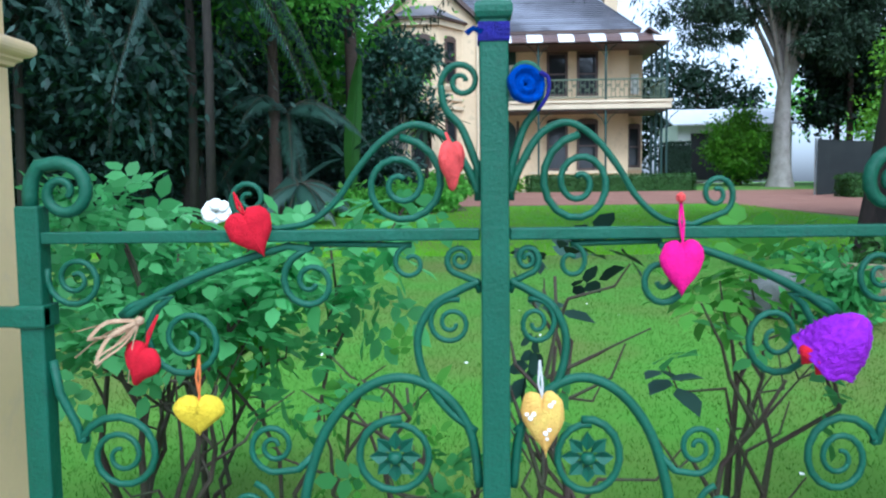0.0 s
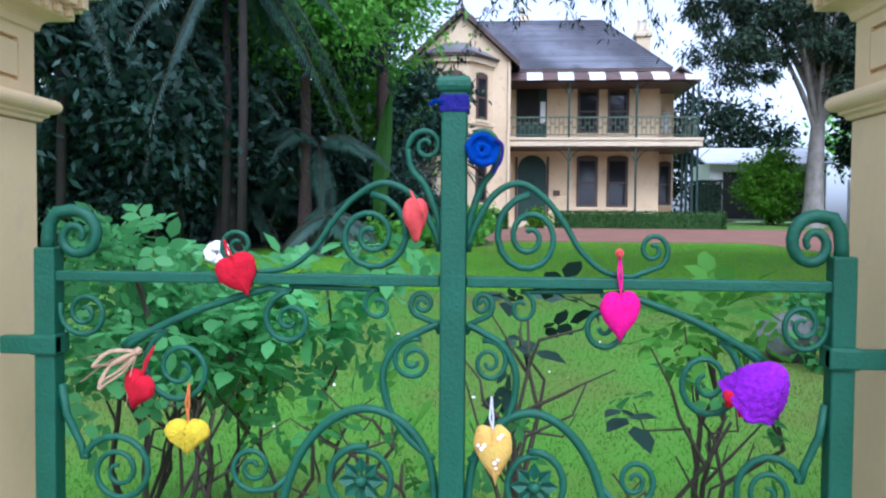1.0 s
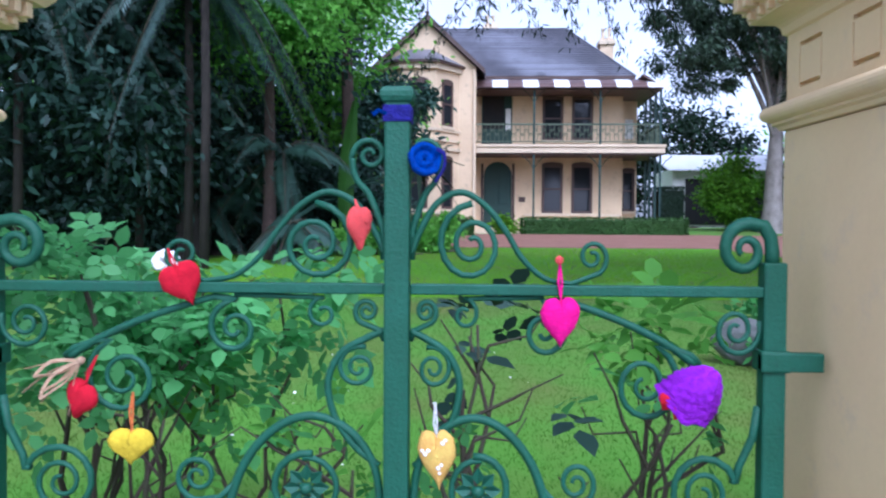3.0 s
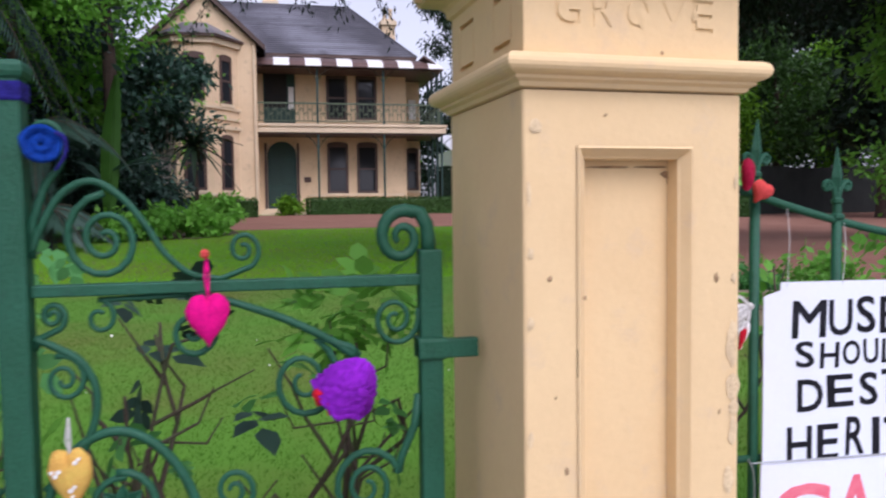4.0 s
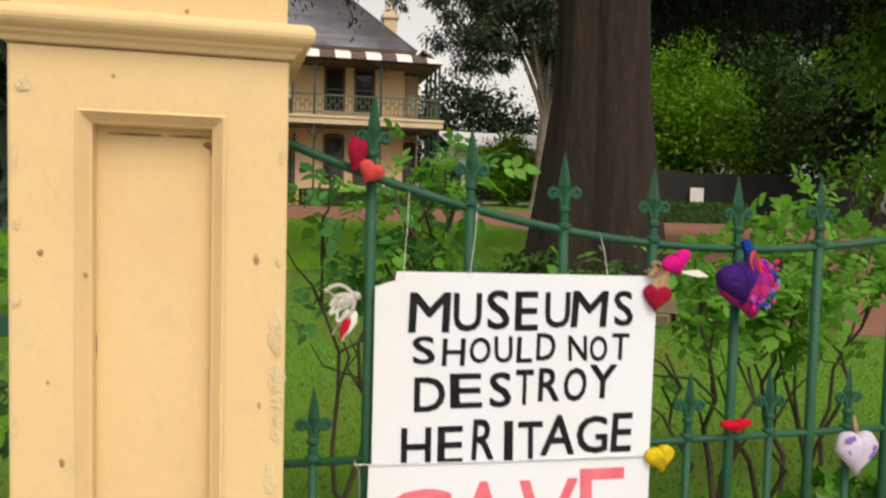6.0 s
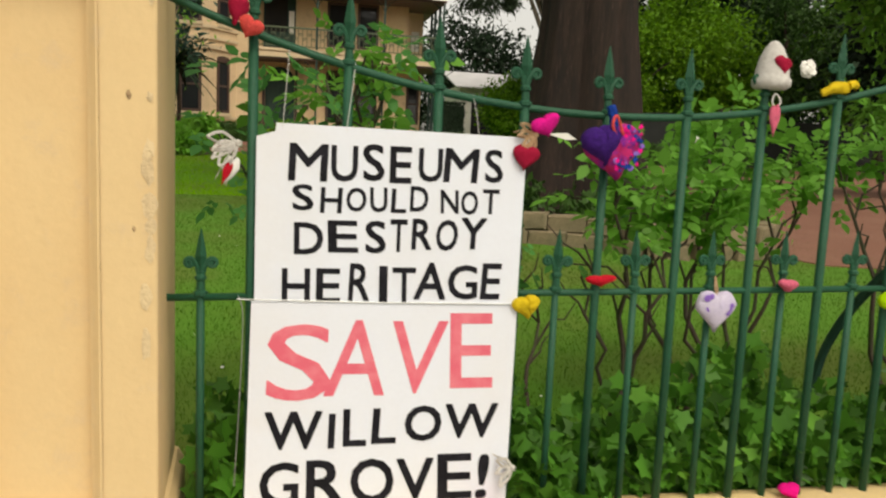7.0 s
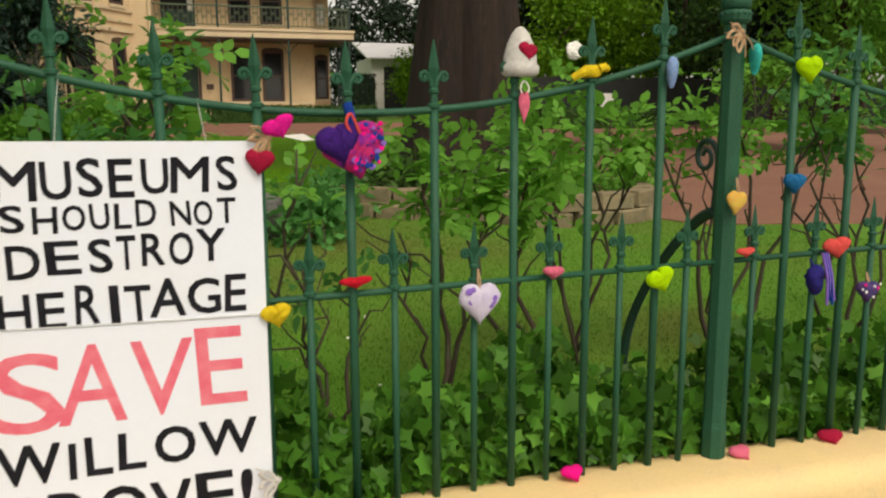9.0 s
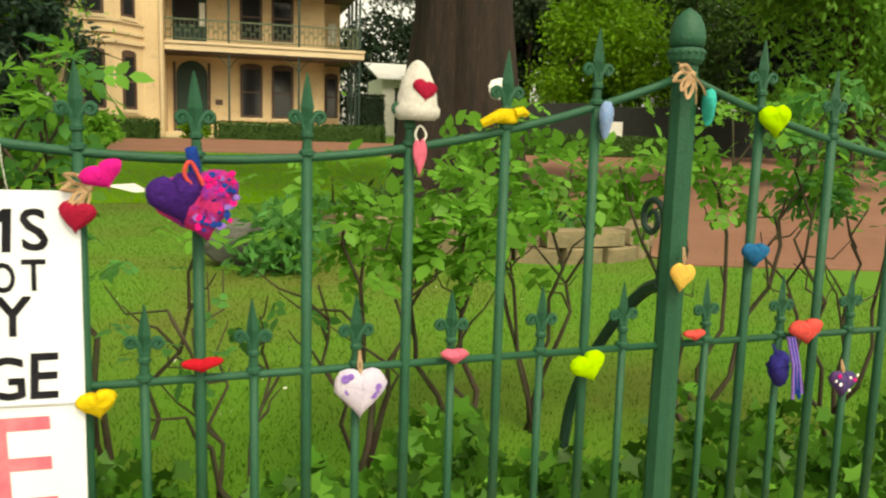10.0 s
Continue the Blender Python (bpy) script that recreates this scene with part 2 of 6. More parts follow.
def lathe(bm, profile, segs=12, at=(0, 0, 0)):
    """Turns (radius, height) rows about the upright axis."""
    rings = []
    for r, z in profile:
        rings.append([bm.verts.new((at[0] + r * math.cos(2 * math.pi * k / segs), at[1] + r * math.sin(2 * math.pi * k / segs), at[2] + z)) for k in range(segs)])
    for a, b in zip(rings, rings[1:]):
        for k in range(segs):
            bm.faces.new((a[k], a[(k + 1) % segs], b[(k + 1) % segs], b[k]))
    bm.faces.new(rings[0][::-1])
    bm.faces.new(rings[-1])
    return bm


def square_profile(bm, rows, cx, cy):
    """A square moulding: rows of (half width, height)."""
    rings = [[bm.verts.new((cx + sx * h, cy + sy * h, z)) for sx, sy in ((-1, -1), (1, -1), (1, 1), (-1, 1))] for h, z in rows]
    for a, b in zip(rings, rings[1:]):
        for k in range(4):
            bm.faces.new((a[k], a[(k + 1) % 4], b[(k + 1) % 4], b[k]))
    bm.faces.new(rings[0][::-1])
    bm.faces.new(rings[-1])
    return bm


def prism(bm, outline, y0, y1):
    """An upright outline of (x, z), thick from y0 to y1."""
    a = [bm.verts.new((x, y0, z)) for x, z in outline]
    b = [bm.verts.new((x, y1, z)) for x, z in outline]
    bm.faces.new(a)
    bm.faces.new(b[::-1])
    for k in range(len(a)):
        bm.faces.new((a[k], b[k], b[(k + 1) % len(a)], a[(k + 1) % len(a)]))
    return bm


def quads(name, verts, mat, per=4, smooth=False):
    """One mesh from an array of loose faces of per corners each."""
    verts = np.asarray(verts, dtype=np.float32).reshape(-1, 3)
    n = len(verts) // per
    me = bpy.data.meshes.new(name)
    me.vertices.add(n * per)
    me.vertices.foreach_set("co", verts.ravel())
    me.loops.add(n * per)
    me.loops.foreach_set("vertex_index", np.arange(n * per, dtype=np.int32))
    me.polygons.add(n)
    me.polygons.foreach_set("loop_start", np.arange(0, n * per, per, dtype=np.int32))
    me.update(calc_edges=True)
    me.materials.append(mat)
    return me


def unit(a):
    return a / np.maximum(1e-9, np.linalg.norm(a, axis=-1, keepdims=True))


def leaves(rng, centres, along, length, width, fold=0.15):
    """Leaf faces, each a pointed shape of four corners, at centres, pointing along."""
    n = len(centres)
    along = unit(along)
    side = unit(np.cross(along, rng.normal(size=(n, 3))))
    up = np.cross(side, along)
    ln = (length * rng.uniform(0.6, 1.3, (n, 1)))
    wd = (width * rng.uniform(0.6, 1.3, (n, 1)))
    base = centres - along * ln * 0.5
    tip = centres + along * ln * 0.5
    mid = centres - along * ln * 0.05 + up * fold * wd
    return np.stack([base, mid + side * wd * 0.5, tip, mid - side * wd * 0.5], axis=1)


def clumps(rng, spots, count, spread, droop=0.0):
    """Leaf places scattered about the spots (x, y, z, radius), and ways that point out and down."""
    spots = np.asarray(spots, dtype=float)
    pick = rng.integers(0, len(spots), count)
    d = rng.normal(size=(count, 3)) * [1.0, 1.0, 0.75]
    d[:, 2] -= 0.35 * droop * np.abs(rng.normal(size=count))
    p = spots[pick, :3] + d * spots[pick, 3:4] * 0.62 * spread
    d = unit(d)
    way = d + rng.normal(size=(count, 3)) * 0.8
    way[:, 2] -= droop
    return p, way


def ground_z(y):
    return 0.25 + 0.03 * y

# ---- ground ----
def build_ground():
    bm = bmesh.new()
    xs = [-3000, -300, -60, -25, -12, -6, -2, 2, 6, 12, 25, 60, 300, 3000]
    rows = [(-3000, -0.03), (-300, -0.03), (-40, -0.03), (1.30, -0.03), (1.55, 0.28), (5, ground_z(5)), (12, ground_z(12)), (25, ground_z(25)), (45, ground_z(45)), (120, 2.0), (600, 2.0), (3000, 2.0)]
    grid = [[bm.verts.new((x, y, z)) for x in xs] for y, z in rows]
    for a, b in zip(grid, grid[1:]):
        for k in range(len(xs) - 1):
            bm.faces.new((a[k], a[k + 1], b[k + 1], b[k]))
    solo("ground", bm, LAWN, (0, 0, 0), "green lawn rising gently towards the house", "lawn", kind="structure")
    bm = boxed(-60, 60, -2.6, 1.16, -0.2, 0.0, 0.02)
    solo("pavement", bm, CONCRETE, (0, 0, 0), "grey concrete footpath along the boundary wall", "pavement", kind="structure")
    bm = boxed(-60, 60, -14.0, -2.64, -0.2, -0.02)
    solo("road", bm, ASPHALT, (0, 0, 0), "dark asphalt street beyond the kerb", "road", kind="structure")

    def sheet(name, outline, lift, mat, label, category):
        bm = bmesh.new()
        vs = [bm.verts.new((x, y, ground_z(y) + lift)) for x, y in outline]
        f = bm.faces.new(vs)
        ex = bmesh.ops.extrude_face_region(bm, geom=[f])
        for g in ex["geom"]:
            if isinstance(g, bmesh.types.BMVert):
                g.co.z -= 0.06
        solo(name, bm, mat, (0, 0, 0), label, category, kind="structure")

    sheet("gravel_drive", [(-9, 24), (7.5, 24.5), (8.6, 18), (8.2, 13), (7.0, 10), (5.9, 7.6), (6.6, 6.1), (9.5, 5.4), (30, 5.2), (30, 35.5), (-9, 35.5)], 0.012, GRAVEL, "reddish gravel drive sweeping past the house", "drive")
    sheet("flower_bed", [(-14, 18.5), (-1.2, 20.5), (-0.2, 22), (-0.4, 23.6), (-14, 23.6)], 0.02, SOIL, "dark earth flower bed under the palms", "flower bed")
    sheet("tree_bed", [(3.3, 7.9), (3.9, 7.35), (4.5, 7.02), (5.1, 6.5), (6.1, 6.55), (6.8, 7.5), (6.9, 9.4), (5.6, 10.6), (3.9, 10.4)], 0.02, SOIL, "dark earth bed round the big tree", "flower bed")


build_ground()


# ---- gate piers and boundary wall ----
def text_mesh(body, extrude=0.0, bold=0.0):
    cu = bpy.data.curves.new("lettering", "FONT")
    cu.body, cu.extrude, cu.offset, cu.resolution_u = body, extrude, bold, 3
    ob = bpy.data.objects.new("lettering", cu)
    scene.collection.objects.link(ob)
    bpy.context.view_layer.update()
    me = bpy.data.meshes.new_from_object(ob.evaluated_get(bpy.context.evaluated_depsgraph_get()))
    bpy.data.objects.remove(ob)
    bpy.data.curves.remove(cu)
    return me


def set_letters(me, x0, x1, z0, z1, y, depth):
    """Stands flat lettering up in a box of the plan's x and z."""
    co = np.zeros(len(me.vertices) * 3, dtype=np.float32)
    me.vertices.foreach_get("co", co)
    co = co.reshape(-1, 3)
    lo, hi = co.min(axis=0), co.max(axis=0)
    res = np.zeros_like(co)
    res[:, 0] = x0 + (co[:, 0] - lo[0]) / (hi[0] - lo[0]) * (x1 - x0)
    res[:, 2] = z0 + (co[:, 1] - lo[1]) / (hi[1] - lo[1]) * (z1 - z0)
    res[:, 1] = y - (co[:, 2] - lo[2]) / (hi[2] - lo[2]) * depth
    me.vertices.foreach_set("co", res.ravel())
    me.update()
    return me


def build_pier(cx, cy, word, side_marks):
    w = 0.212
    pier = thing("gate_pier", (cx, cy, 0), "cream painted stucco gate pier with sunk panel and dentil cornice", "gate pier", "gate piers")
    bm = square_profile(bmesh.new(), [(w + 0.022, 0), (w + 0.022, 0.560), (w + 0.019, 0.575), (w + 0.008, 0.602), (w, 0.608)], 0, 0)
    part("plinth", bm, STUCCO, pier)
    # shaft with a sunk panel in its street face
    px0, px1, pz0, pz1, deep = 1.058 - 1.156 + 0.002, 1.229 - 1.156 + 0.006, 0.612, 1.652, 0.045
    fr = 0.018
    bm = bmesh.new()
    a = (px0 - fr, px1 + fr + 0.014, pz0, pz1 + fr + 0.012)
    front = [bm.verts.new(v) for v in ((-w, -w, 0.600), (w, -w, 0.600), (w, -w, 1.775), (-w, -w, 1.775))]
    lip = [bm.verts.new(v) for v in ((a[0], -w, max(0.601, a[2])), (a[1], -w, max(0.601, a[2])), (a[1], -w, a[3]), (a[0], -w, a[3]))]
    sunk = [bm.verts.new((v.co.x, -w + deep, v.co.z)) for v in lip]
    back = [bm.verts.new((v.co.x, w, v.co.z)) for v in front]
    for k in range(4):
        m = (k + 1) % 4
        bm.faces.new((front[k], front[m], lip[m], lip[k]))
        bm.faces.new((lip[k], lip[m], sunk[m], sunk[k]))
        bm.faces.new((front[m], front[k], back[k], back[m]))
    bm.faces.new(sunk)
    bm.faces.new(back[::-1])
    arris = [bm.edges.get((u[0], u[3])) for u in (front, back)] + [bm.edges.get((u[1], u[2])) for u in (front, back)]
    bmesh.ops.bevel(bm, geom=arris, offset=0.006, segments=2, affect="EDGES", profile=0.5)
    part("shaft", bm, STUCCO, pier)
    rings = []
    bm = bmesh.new()
    for inset, y in ((0.0, -w - 0.004), (0.004, -w - 0.006), (0.008, -w - 0.001), (0.017, -w + 0.010), (0.021, -w + 0.013), (0.0225, -w + deep - 0.001)):
        rings.append([bm.verts.new(v) for v in ((a[0] + inset, y, a[2] + inset), (a[1] - inset, y, a[2] + inset), (a[1] - inset, y, a[3] - inset), (a[0] + inset, y, a[3] - inset))])
    for r0, r1 in zip(rings, rings[1:]):
        for k in range(4):
            bm.faces.new((r0[k], r0[(k + 1) % 4], r1[(k + 1) % 4], r1[k]))
    part("panel_moulding", bm, STUCCO, pier)
    rows = [(w, 1.778), (w + 0.007, 1.780), (w + 0.010, 1.787), (w + 0.019, 1.792), (w + 0.019, 1.797)]
    rows += [(w + 0.022 + 0.017 * math.sin(t), 1.816 - 0.017 * math.cos(t)) for t in [math.pi * k / 8 for k in range(1, 8)]]
    rows += [(w + 0.010, 1.833), (w - 0.002, 1.837)]
    part("torus_moulding", square_profile(bmesh.new(), rows, 0, 0), STUCCO, pier)
    # frieze with cut lettering
    base = new("frieze", mesh_of("frieze", boxed(-w + 0.004, w - 0.004, -w + 0.004, w - 0.004, 1.826, 1.99), STUCCO))
    tools = []
    spots = {"G": (-0.153, -0.105), "R": (-0.086, -0.044), "O": (-0.020, 0.026), "V": (0.045, 0.098), "E": (0.112, 0.155), "W": (-0.150, -0.09), "I": (-0.07, -0.06), "L": (-0.035, 0.0)}
    for letter in word:
        me = set_letters(text_mesh(letter, 0.05), *spots[letter], 1.885, 1.941, -w + {"R": 0.0072, "O": 0.0068, "V": 0.0058}.get(letter, 0.0085), 0.03)
        tools.append(me)
    for mid in (-0.104, 0.104) if side_marks else ():
        for z0, z1, y0, y1, deep_cut in ((1.947, 1.957, -0.046, 0.046, 0.012), (1.862, 1.872, -0.042, 0.046, 0.012), (1.874, 1.945, -0.047, -0.043, 0.004), (1.874, 1.945, 0.043, 0.047, 0.004)):
            tools.append(mesh_of("mark", boxed(-w - 0.02, -w + 0.004 + deep_cut, mid + y0, mid + y1, z0, z1), STUCCO))
            tools.append(mesh_of("mark", boxed(w - 0.004 - deep_cut, w + 0.02, mid + y0, mid + y1, z0, z1), STUCCO))
    for me in tools:
        tool = new("tool", me)
        m = base.modifiers.new("cut", "BOOLEAN")
        m.operation, m.solver, m.object = "DIFFERENCE", "EXACT", tool
        bpy.context.view_layer.update()
        cut = bpy.data.meshes.new_from_object(base.evaluated_get(bpy.context.evaluated_depsgraph_get()))
        base.modifiers.clear()
        base.data = cut
        bpy.data.objects.remove(tool)
    base.parent = pier
    rows = [(w - 0.004, 1.982), (w + 0.004, 1.986), (w + 0.006, 1.994)]
    rows += [(w + 0.006 + 0.050 * (1 - math.cos(t)), 1.994 + 0.026 * math.sin(t)) for t in [math.pi / 2 * k / 6 for k in range(7)]]
    rows += [(w + 0.058, 2.024), (w + 0.058, 2.040)]
    cornice = part("cornice", square_profile(bmesh.new(), rows, 0, 0), STUCCO, pier)
    top = [(w + 0.055, 2.038), (w + 0.062, 2.040), (w + 0.062, 2.078), (w + 0.10, 2.082), (w + 0.115, 2.10), (w + 0.13, 2.135), (w + 0.13, 2.165), (0.12, 2.27), (0.02, 2.32)]
    part("cap", square_profile(bmesh.new(), top, 0, 0), STUCCO, pier)
    tooth = mesh_of("dentil", boxed(-0.012, 0.012, -0.030, 0.0, 0, 0.034, 0.002), STUCCO)
    small = mesh_of("dentil", boxed(-0.009, 0.009, -0.014, 0.0, 0, 0.018, 0.002), STUCCO)
    for h, z, piece, many in ((w + 0.062, 2.046, tooth, 12), (w + 0.0575, 2.023, small, 11)):
        for k in range(many):
            u = (k - (many - 1) / 2) * (2 * (w + 0.062) - 0.028) / 11
            for rot, at in ((0, (u, -h, 0)), (180, (-u, h, 0)), (90, (h, u, 0)), (-90, (-h, -u, 0))):
                d = part("dentil", piece, STUCCO, cornice)
                d.matrix_basis = pose(at[0], at[1], z, 0, 0, rot)
    return pier


PIER_R = build_pier(1.150, 1.414, "GROVE", True)
PIER_R.matrix_basis = pose(1.150, 1.414, 0, 0, 0, 3.2)
build_pier(-1.082, 1.402, "", True)


def chip_or_shade_patch(parent, x, z, w, h, seed, y=-0.2135, mat=None):
    """An uneven shallow scab: a flake of paint gone from the render, rust, filler, painted shade."""
    r = random.Random(seed)
    bm = bmesh.new()
    n = 9
    ring = [bm.verts.new((x + w * math.cos(6.283 * k / n) * r.uniform(0.6, 1.1), y, z + h * math.sin(6.283 * k / n) * r.uniform(0.6, 1.1))) for k in range(n)]
    c = bm.verts.new((x, y - 0.0015, z))
    for k in range(n):
        bm.faces.new((ring[k], ring[(k + 1) % n], c))
    part("worn_patch", bm, mat or SCAR, parent)


for k, (x, z, w, h) in enumerate([(-0.19, 1.715, 0.012, 0.016), (-0.2, 1.50, 0.008, 0.012), (0.162, 1.447, 0.005, 0.010), (0.198, 1.35, 0.012, 0.022), (0.195, 1.31, 0.014, 0.03), (-0.165, 1.455, 0.005, 0.006), (0.19, 1.07, 0.014, 0.03), (0.19, 0.98, 0.012, 0.04), (0.102, 1.40, 0.004, 0.008), (0.1, 1.31, 0.004, 0.010), (0.102, 1.12, 0.004, 0.012), (-0.1, 1.42, 0.004, 0.005), (-0.02, 1.79, 0.005, 0.004), (0.101, 1.62, 0.0045, 0.016), (0.102, 1.52, 0.003, 0.008), (-0.135, 1.12, 0.004, 0.01), (0.17, 1.2, 0.004, 0.006), (-0.06, 1.735, 0.004, 0.003), (0.05, 1.845, 0.005, 0.004), (-0.155, 1.25, 0.003, 0.004)]):
    chip_or_shade_patch(PIER_R, x, z, w, h, k, -0.2135 if abs(x - 0.102) > 0.003 else -0.1685, STAIN if w < 0.0055 else SCAR)

# rust and dirt down the panel's edge, painted shade under its top; flaked arrises
for k, (x, z, w, h) in enumerate([(0.088, 1.634, 0.016, 0.008), (0.094, 1.622, 0.008, 0.016), (-0.03, 1.648, 0.05, 0.0022), (0.05, 1.6485, 0.04, 0.0025), (-0.092, 1.30, 0.0026, 0.03), (0.095, 1.405, 0.0035, 0.010), (0.094, 1.335, 0.004, 0.014), (0.095, 1.262, 0.0028, 0.008), (0.094, 1.115, 0.004, 0.014), (0.093, 0.985, 0.004, 0.018), (-0.088, 0.965, 0.004, 0.022)]):
    chip_or_shade_patch(PIER_R, x, z, w, h, 90 + k, -0.1685, RUST_SHADE)
for k, (x, z, w, h) in enumerate([(0.196, 1.245, 0.017, 0.034), (0.199, 1.205, 0.012, 0.020), (0.198, 1.155, 0.010, 0.024), (0.194, 1.335, 0.012, 0.012), (0.199, 1.445, 0.007, 0.012), (0.200, 1.17, 0.009, 0.022), (0.202, 1.62, 0.006, 0.016), (-0.202, 1.60, 0.006, 0.03), (-0.200, 1.38, 0.008, 0.016), (-0.202, 1.18, 0.006, 0.02)]):
    chip_or_shade_patch(PIER_R, x, z, w, h, 110 + k, -0.2135, SCAR)
# paint and filler that have closed parts of the cut letters
for k, (x, z, w, h) in enumerate([(0.016, 1.903, 0.014, 0.024), (0.118, 1.914, 0.009, 0.012)]):
    chip_or_shade_patch(PIER_R, x, z, w, h, 70 + k, -0.2082, STUCCO)

WALL_TOP = 0.515


def build_wall(x0, x1, name):
    bm = bmesh.new()
    n = max(2, int((x1 - x0) / 0.25))
    prof = [(1.225, -0.05), (1.225, WALL_TOP - 0.07), (1.230, WALL_TOP - 0.045), (1.243, WALL_TOP - 0.024), (1.263, WALL_TOP - 0.010), (1.29, WALL_TOP - 0.003), (1.41, WALL_TOP), (1.452, WALL_TOP - 0.004), (1.465, WALL_TOP - 0.02), (1.465, -0.05)]
    rings = [[bm.verts.new((x0 + (x1 - x0) * k / n, y, z)) for y, z in prof] for k in range(n + 1)]
    for a, b in zip(rings, rings[1:]):
        for k in range(len(prof) - 1):
            bm.faces.new((a[k], b[k], b[k + 1], a[k + 1]))
    bm.faces.new(rings[0])
    bm.faces.new(rings[-1][::-1])
    solo(name, bm, STUCCO_WALL, (0, 0, 0), "low cream rendered boundary wall under the iron fence", "wall", kind="structure", smooth=True)


build_wall(1.36, 9.6, "wall_east")
build_wall(-9.0, -1.288, "wall_west")


# ---- double gate of scrolled iron ----
def spiral(cx, cz, r0, a0, turns, way=1, inner=0.16, n=None):
    """Points from the outside in: starts at angle a0 (degrees) at r0."""
    n = n or int(14 * abs(turns)) + 4
    out = []
    for k in range(n + 1):
        f = k / n
        r = r0 * (1 - (1 - inner) * f ** 0.85)
        a = radians(a0) + way * 2 * math.pi * turns * f
        out.append((cx + r * math.cos(a), cz + r * math.sin(a)))
    return out


def smooth(pts, n=6):
    """A curve through plan points."""
    p = [Vector(q) for q in pts]
    p = [p[0] * 2 - p[1]] + p + [p[-1] * 2 - p[-2]]
    out = []
    for i in range(1, len(p) - 2):
        for k in range(n):
            t = k / n
            a, b, c, d = p[i - 1], p[i], p[i + 1], p[i + 2]
            out.append(tuple(0.5 * (2 * b + (c - a) * t + (2 * a - 5 * b + 4 * c - d) * t * t + (3 * b - a - 3 * c + d) * t ** 3)))
    out.append(tuple(p[-2]))
    return out


FY = 1.41
POST_L, POST_R = 0.080, 0.131
RAIL = 1.442


def build_leaf(edge, width, way):
    """One leaf: edge is the meeting side, way -1 leads to the viewer's west. Scrolls are set out by distance from the meeting side."""
    leaf = thing("garden_gate_leaf", (edge, FY, 0.1), "dark green wrought iron gate leaf with scrollwork", "gate", "gate leaves")
    s = width / 0.780

    def P(pts):
        return [(way * d * s, 0, z - 0.1) for d, z in pts]

    def bar(name, pts, r=0.0075, r_end=None, label=""):
        return part(name, tube(bmesh.new(), P(pts), r * 0.86, 8, r_end and r_end * 0.86), IRON, leaf, label, True)

    bm = boxed(*(sorted((way * (width - 0.002), way * (width + 0.042)))), -0.02, 0.02, 0.0, 1.40, 0.004)
    part("hinge_stile", bm, IRON, leaf)
    e = 0.801
    bar("stile_scroll", [(e, 1.49), (e, 1.52), (e - 0.004, 1.548), (e - 0.02, 1.572)] + spiral(0.742, 1.523, 0.056, 60, 1.45, 1, 0.2), 0.017, 0.007)
    part("top_rail", boxed(*(sorted((way * 0.0, way * width))), -0.014, 0.014, RAIL - 0.1 - 0.010, RAIL - 0.1 + 0.011, 0.003), IRON, leaf)
    for z in (0.78, 0.14):
        part("cross_rail", boxed(*(sorted((way * 0.0, way * width))), -0.014, 0.014, z - 0.1 - 0.010, z - 0.1 + 0.011, 0.003), IRON, leaf)
    # cresting over the top rail
    bar("crest_arch", spiral(0.406, 1.508, 0.036, -60, 1.5, 1, 0.2)[::-1] + smooth([(0.36, 1.455), (0.30, 1.466), (0.25, 1.505), (0.215, 1.555), (0.17, 1.605), (0.115, 1.633), (0.06, 1.612), (0.02, 1.555), (0.0, 1.51)]), 0.005, 0.0085)
    bar("crest_scroll", spiral(0.138, 1.530, 0.082, 90, 2.1, 1, 0.13), 0.008, 0.006)
    bar("crest_finial_scroll", [(0.002, 1.50)] + smooth([(0.004, 1.56), (0.03, 1.625), (0.058, 1.66), (0.066, 1.70)]) + spiral(0.030, 1.705, 0.036, -8, 1.5, 1, 0.2), 0.0085, 0.005)
    # field under the top rail
    bar("corner_scroll", spiral(0.725, 1.368, 0.055, 20, 1.9, -1, 0.15), 0.007, 0.005)
    bar("field_sweep", spiral(0.300, 1.360, 0.058, 95, 1.7, -1, 0.15)[::-1] + smooth([(0.34, 1.424), (0.42, 1.40), (0.50, 1.372), (0.58, 1.335), (0.635, 1.30)]), 0.0055, 0.010)
    bar("field_scroll", [(0.645, 1.30)] + smooth([(0.625, 1.318), (0.58, 1.333)]) + spiral(0.525, 1.258, 0.082, 70, 1.9, -1, 0.15), 0.009, 0.005)
    bar("rail_hook", [(0.30, 1.428)] + smooth([(0.22, 1.426), (0.12, 1.424)]) + spiral(0.122, 1.392, 0.033, 80, 1.1, -1, 0.3), 0.006, 0.005)
    bar("post_hook", spiral(0.035, 1.398, 0.026, -60, 1.7, 1, 0.2)[::-1] + [(0.01, 1.36), (0.0, 1.34)], 0.005, 0.007)
    bar("post_scroll", smooth([(0.0, 1.36), (0.04, 1.342), (0.085, 1.315), (0.112, 1.26), (0.10, 1.19), (0.06, 1.13), (0.01, 1.09)]), 0.0085, 0.0085)
    bar("post_curl", spiral(0.052, 1.285, 0.045, 110, 1.8, -1, 0.17), 0.0065, 0.0045)
    bar("arch", smooth([(0.34, 0.80), (0.328, 0.90), (0.315, 0.99), (0.28, 1.09), (0.22, 1.16), (0.145, 1.188), (0.07, 1.16), (0.02, 1.09), (0.005, 0.99)]), 0.0115, 0.0095)
    bar("rosette_ring", spiral(0.155, 1.045, 0.068, 100, 1.05, -1, 0.86), 0.009, 0.007)
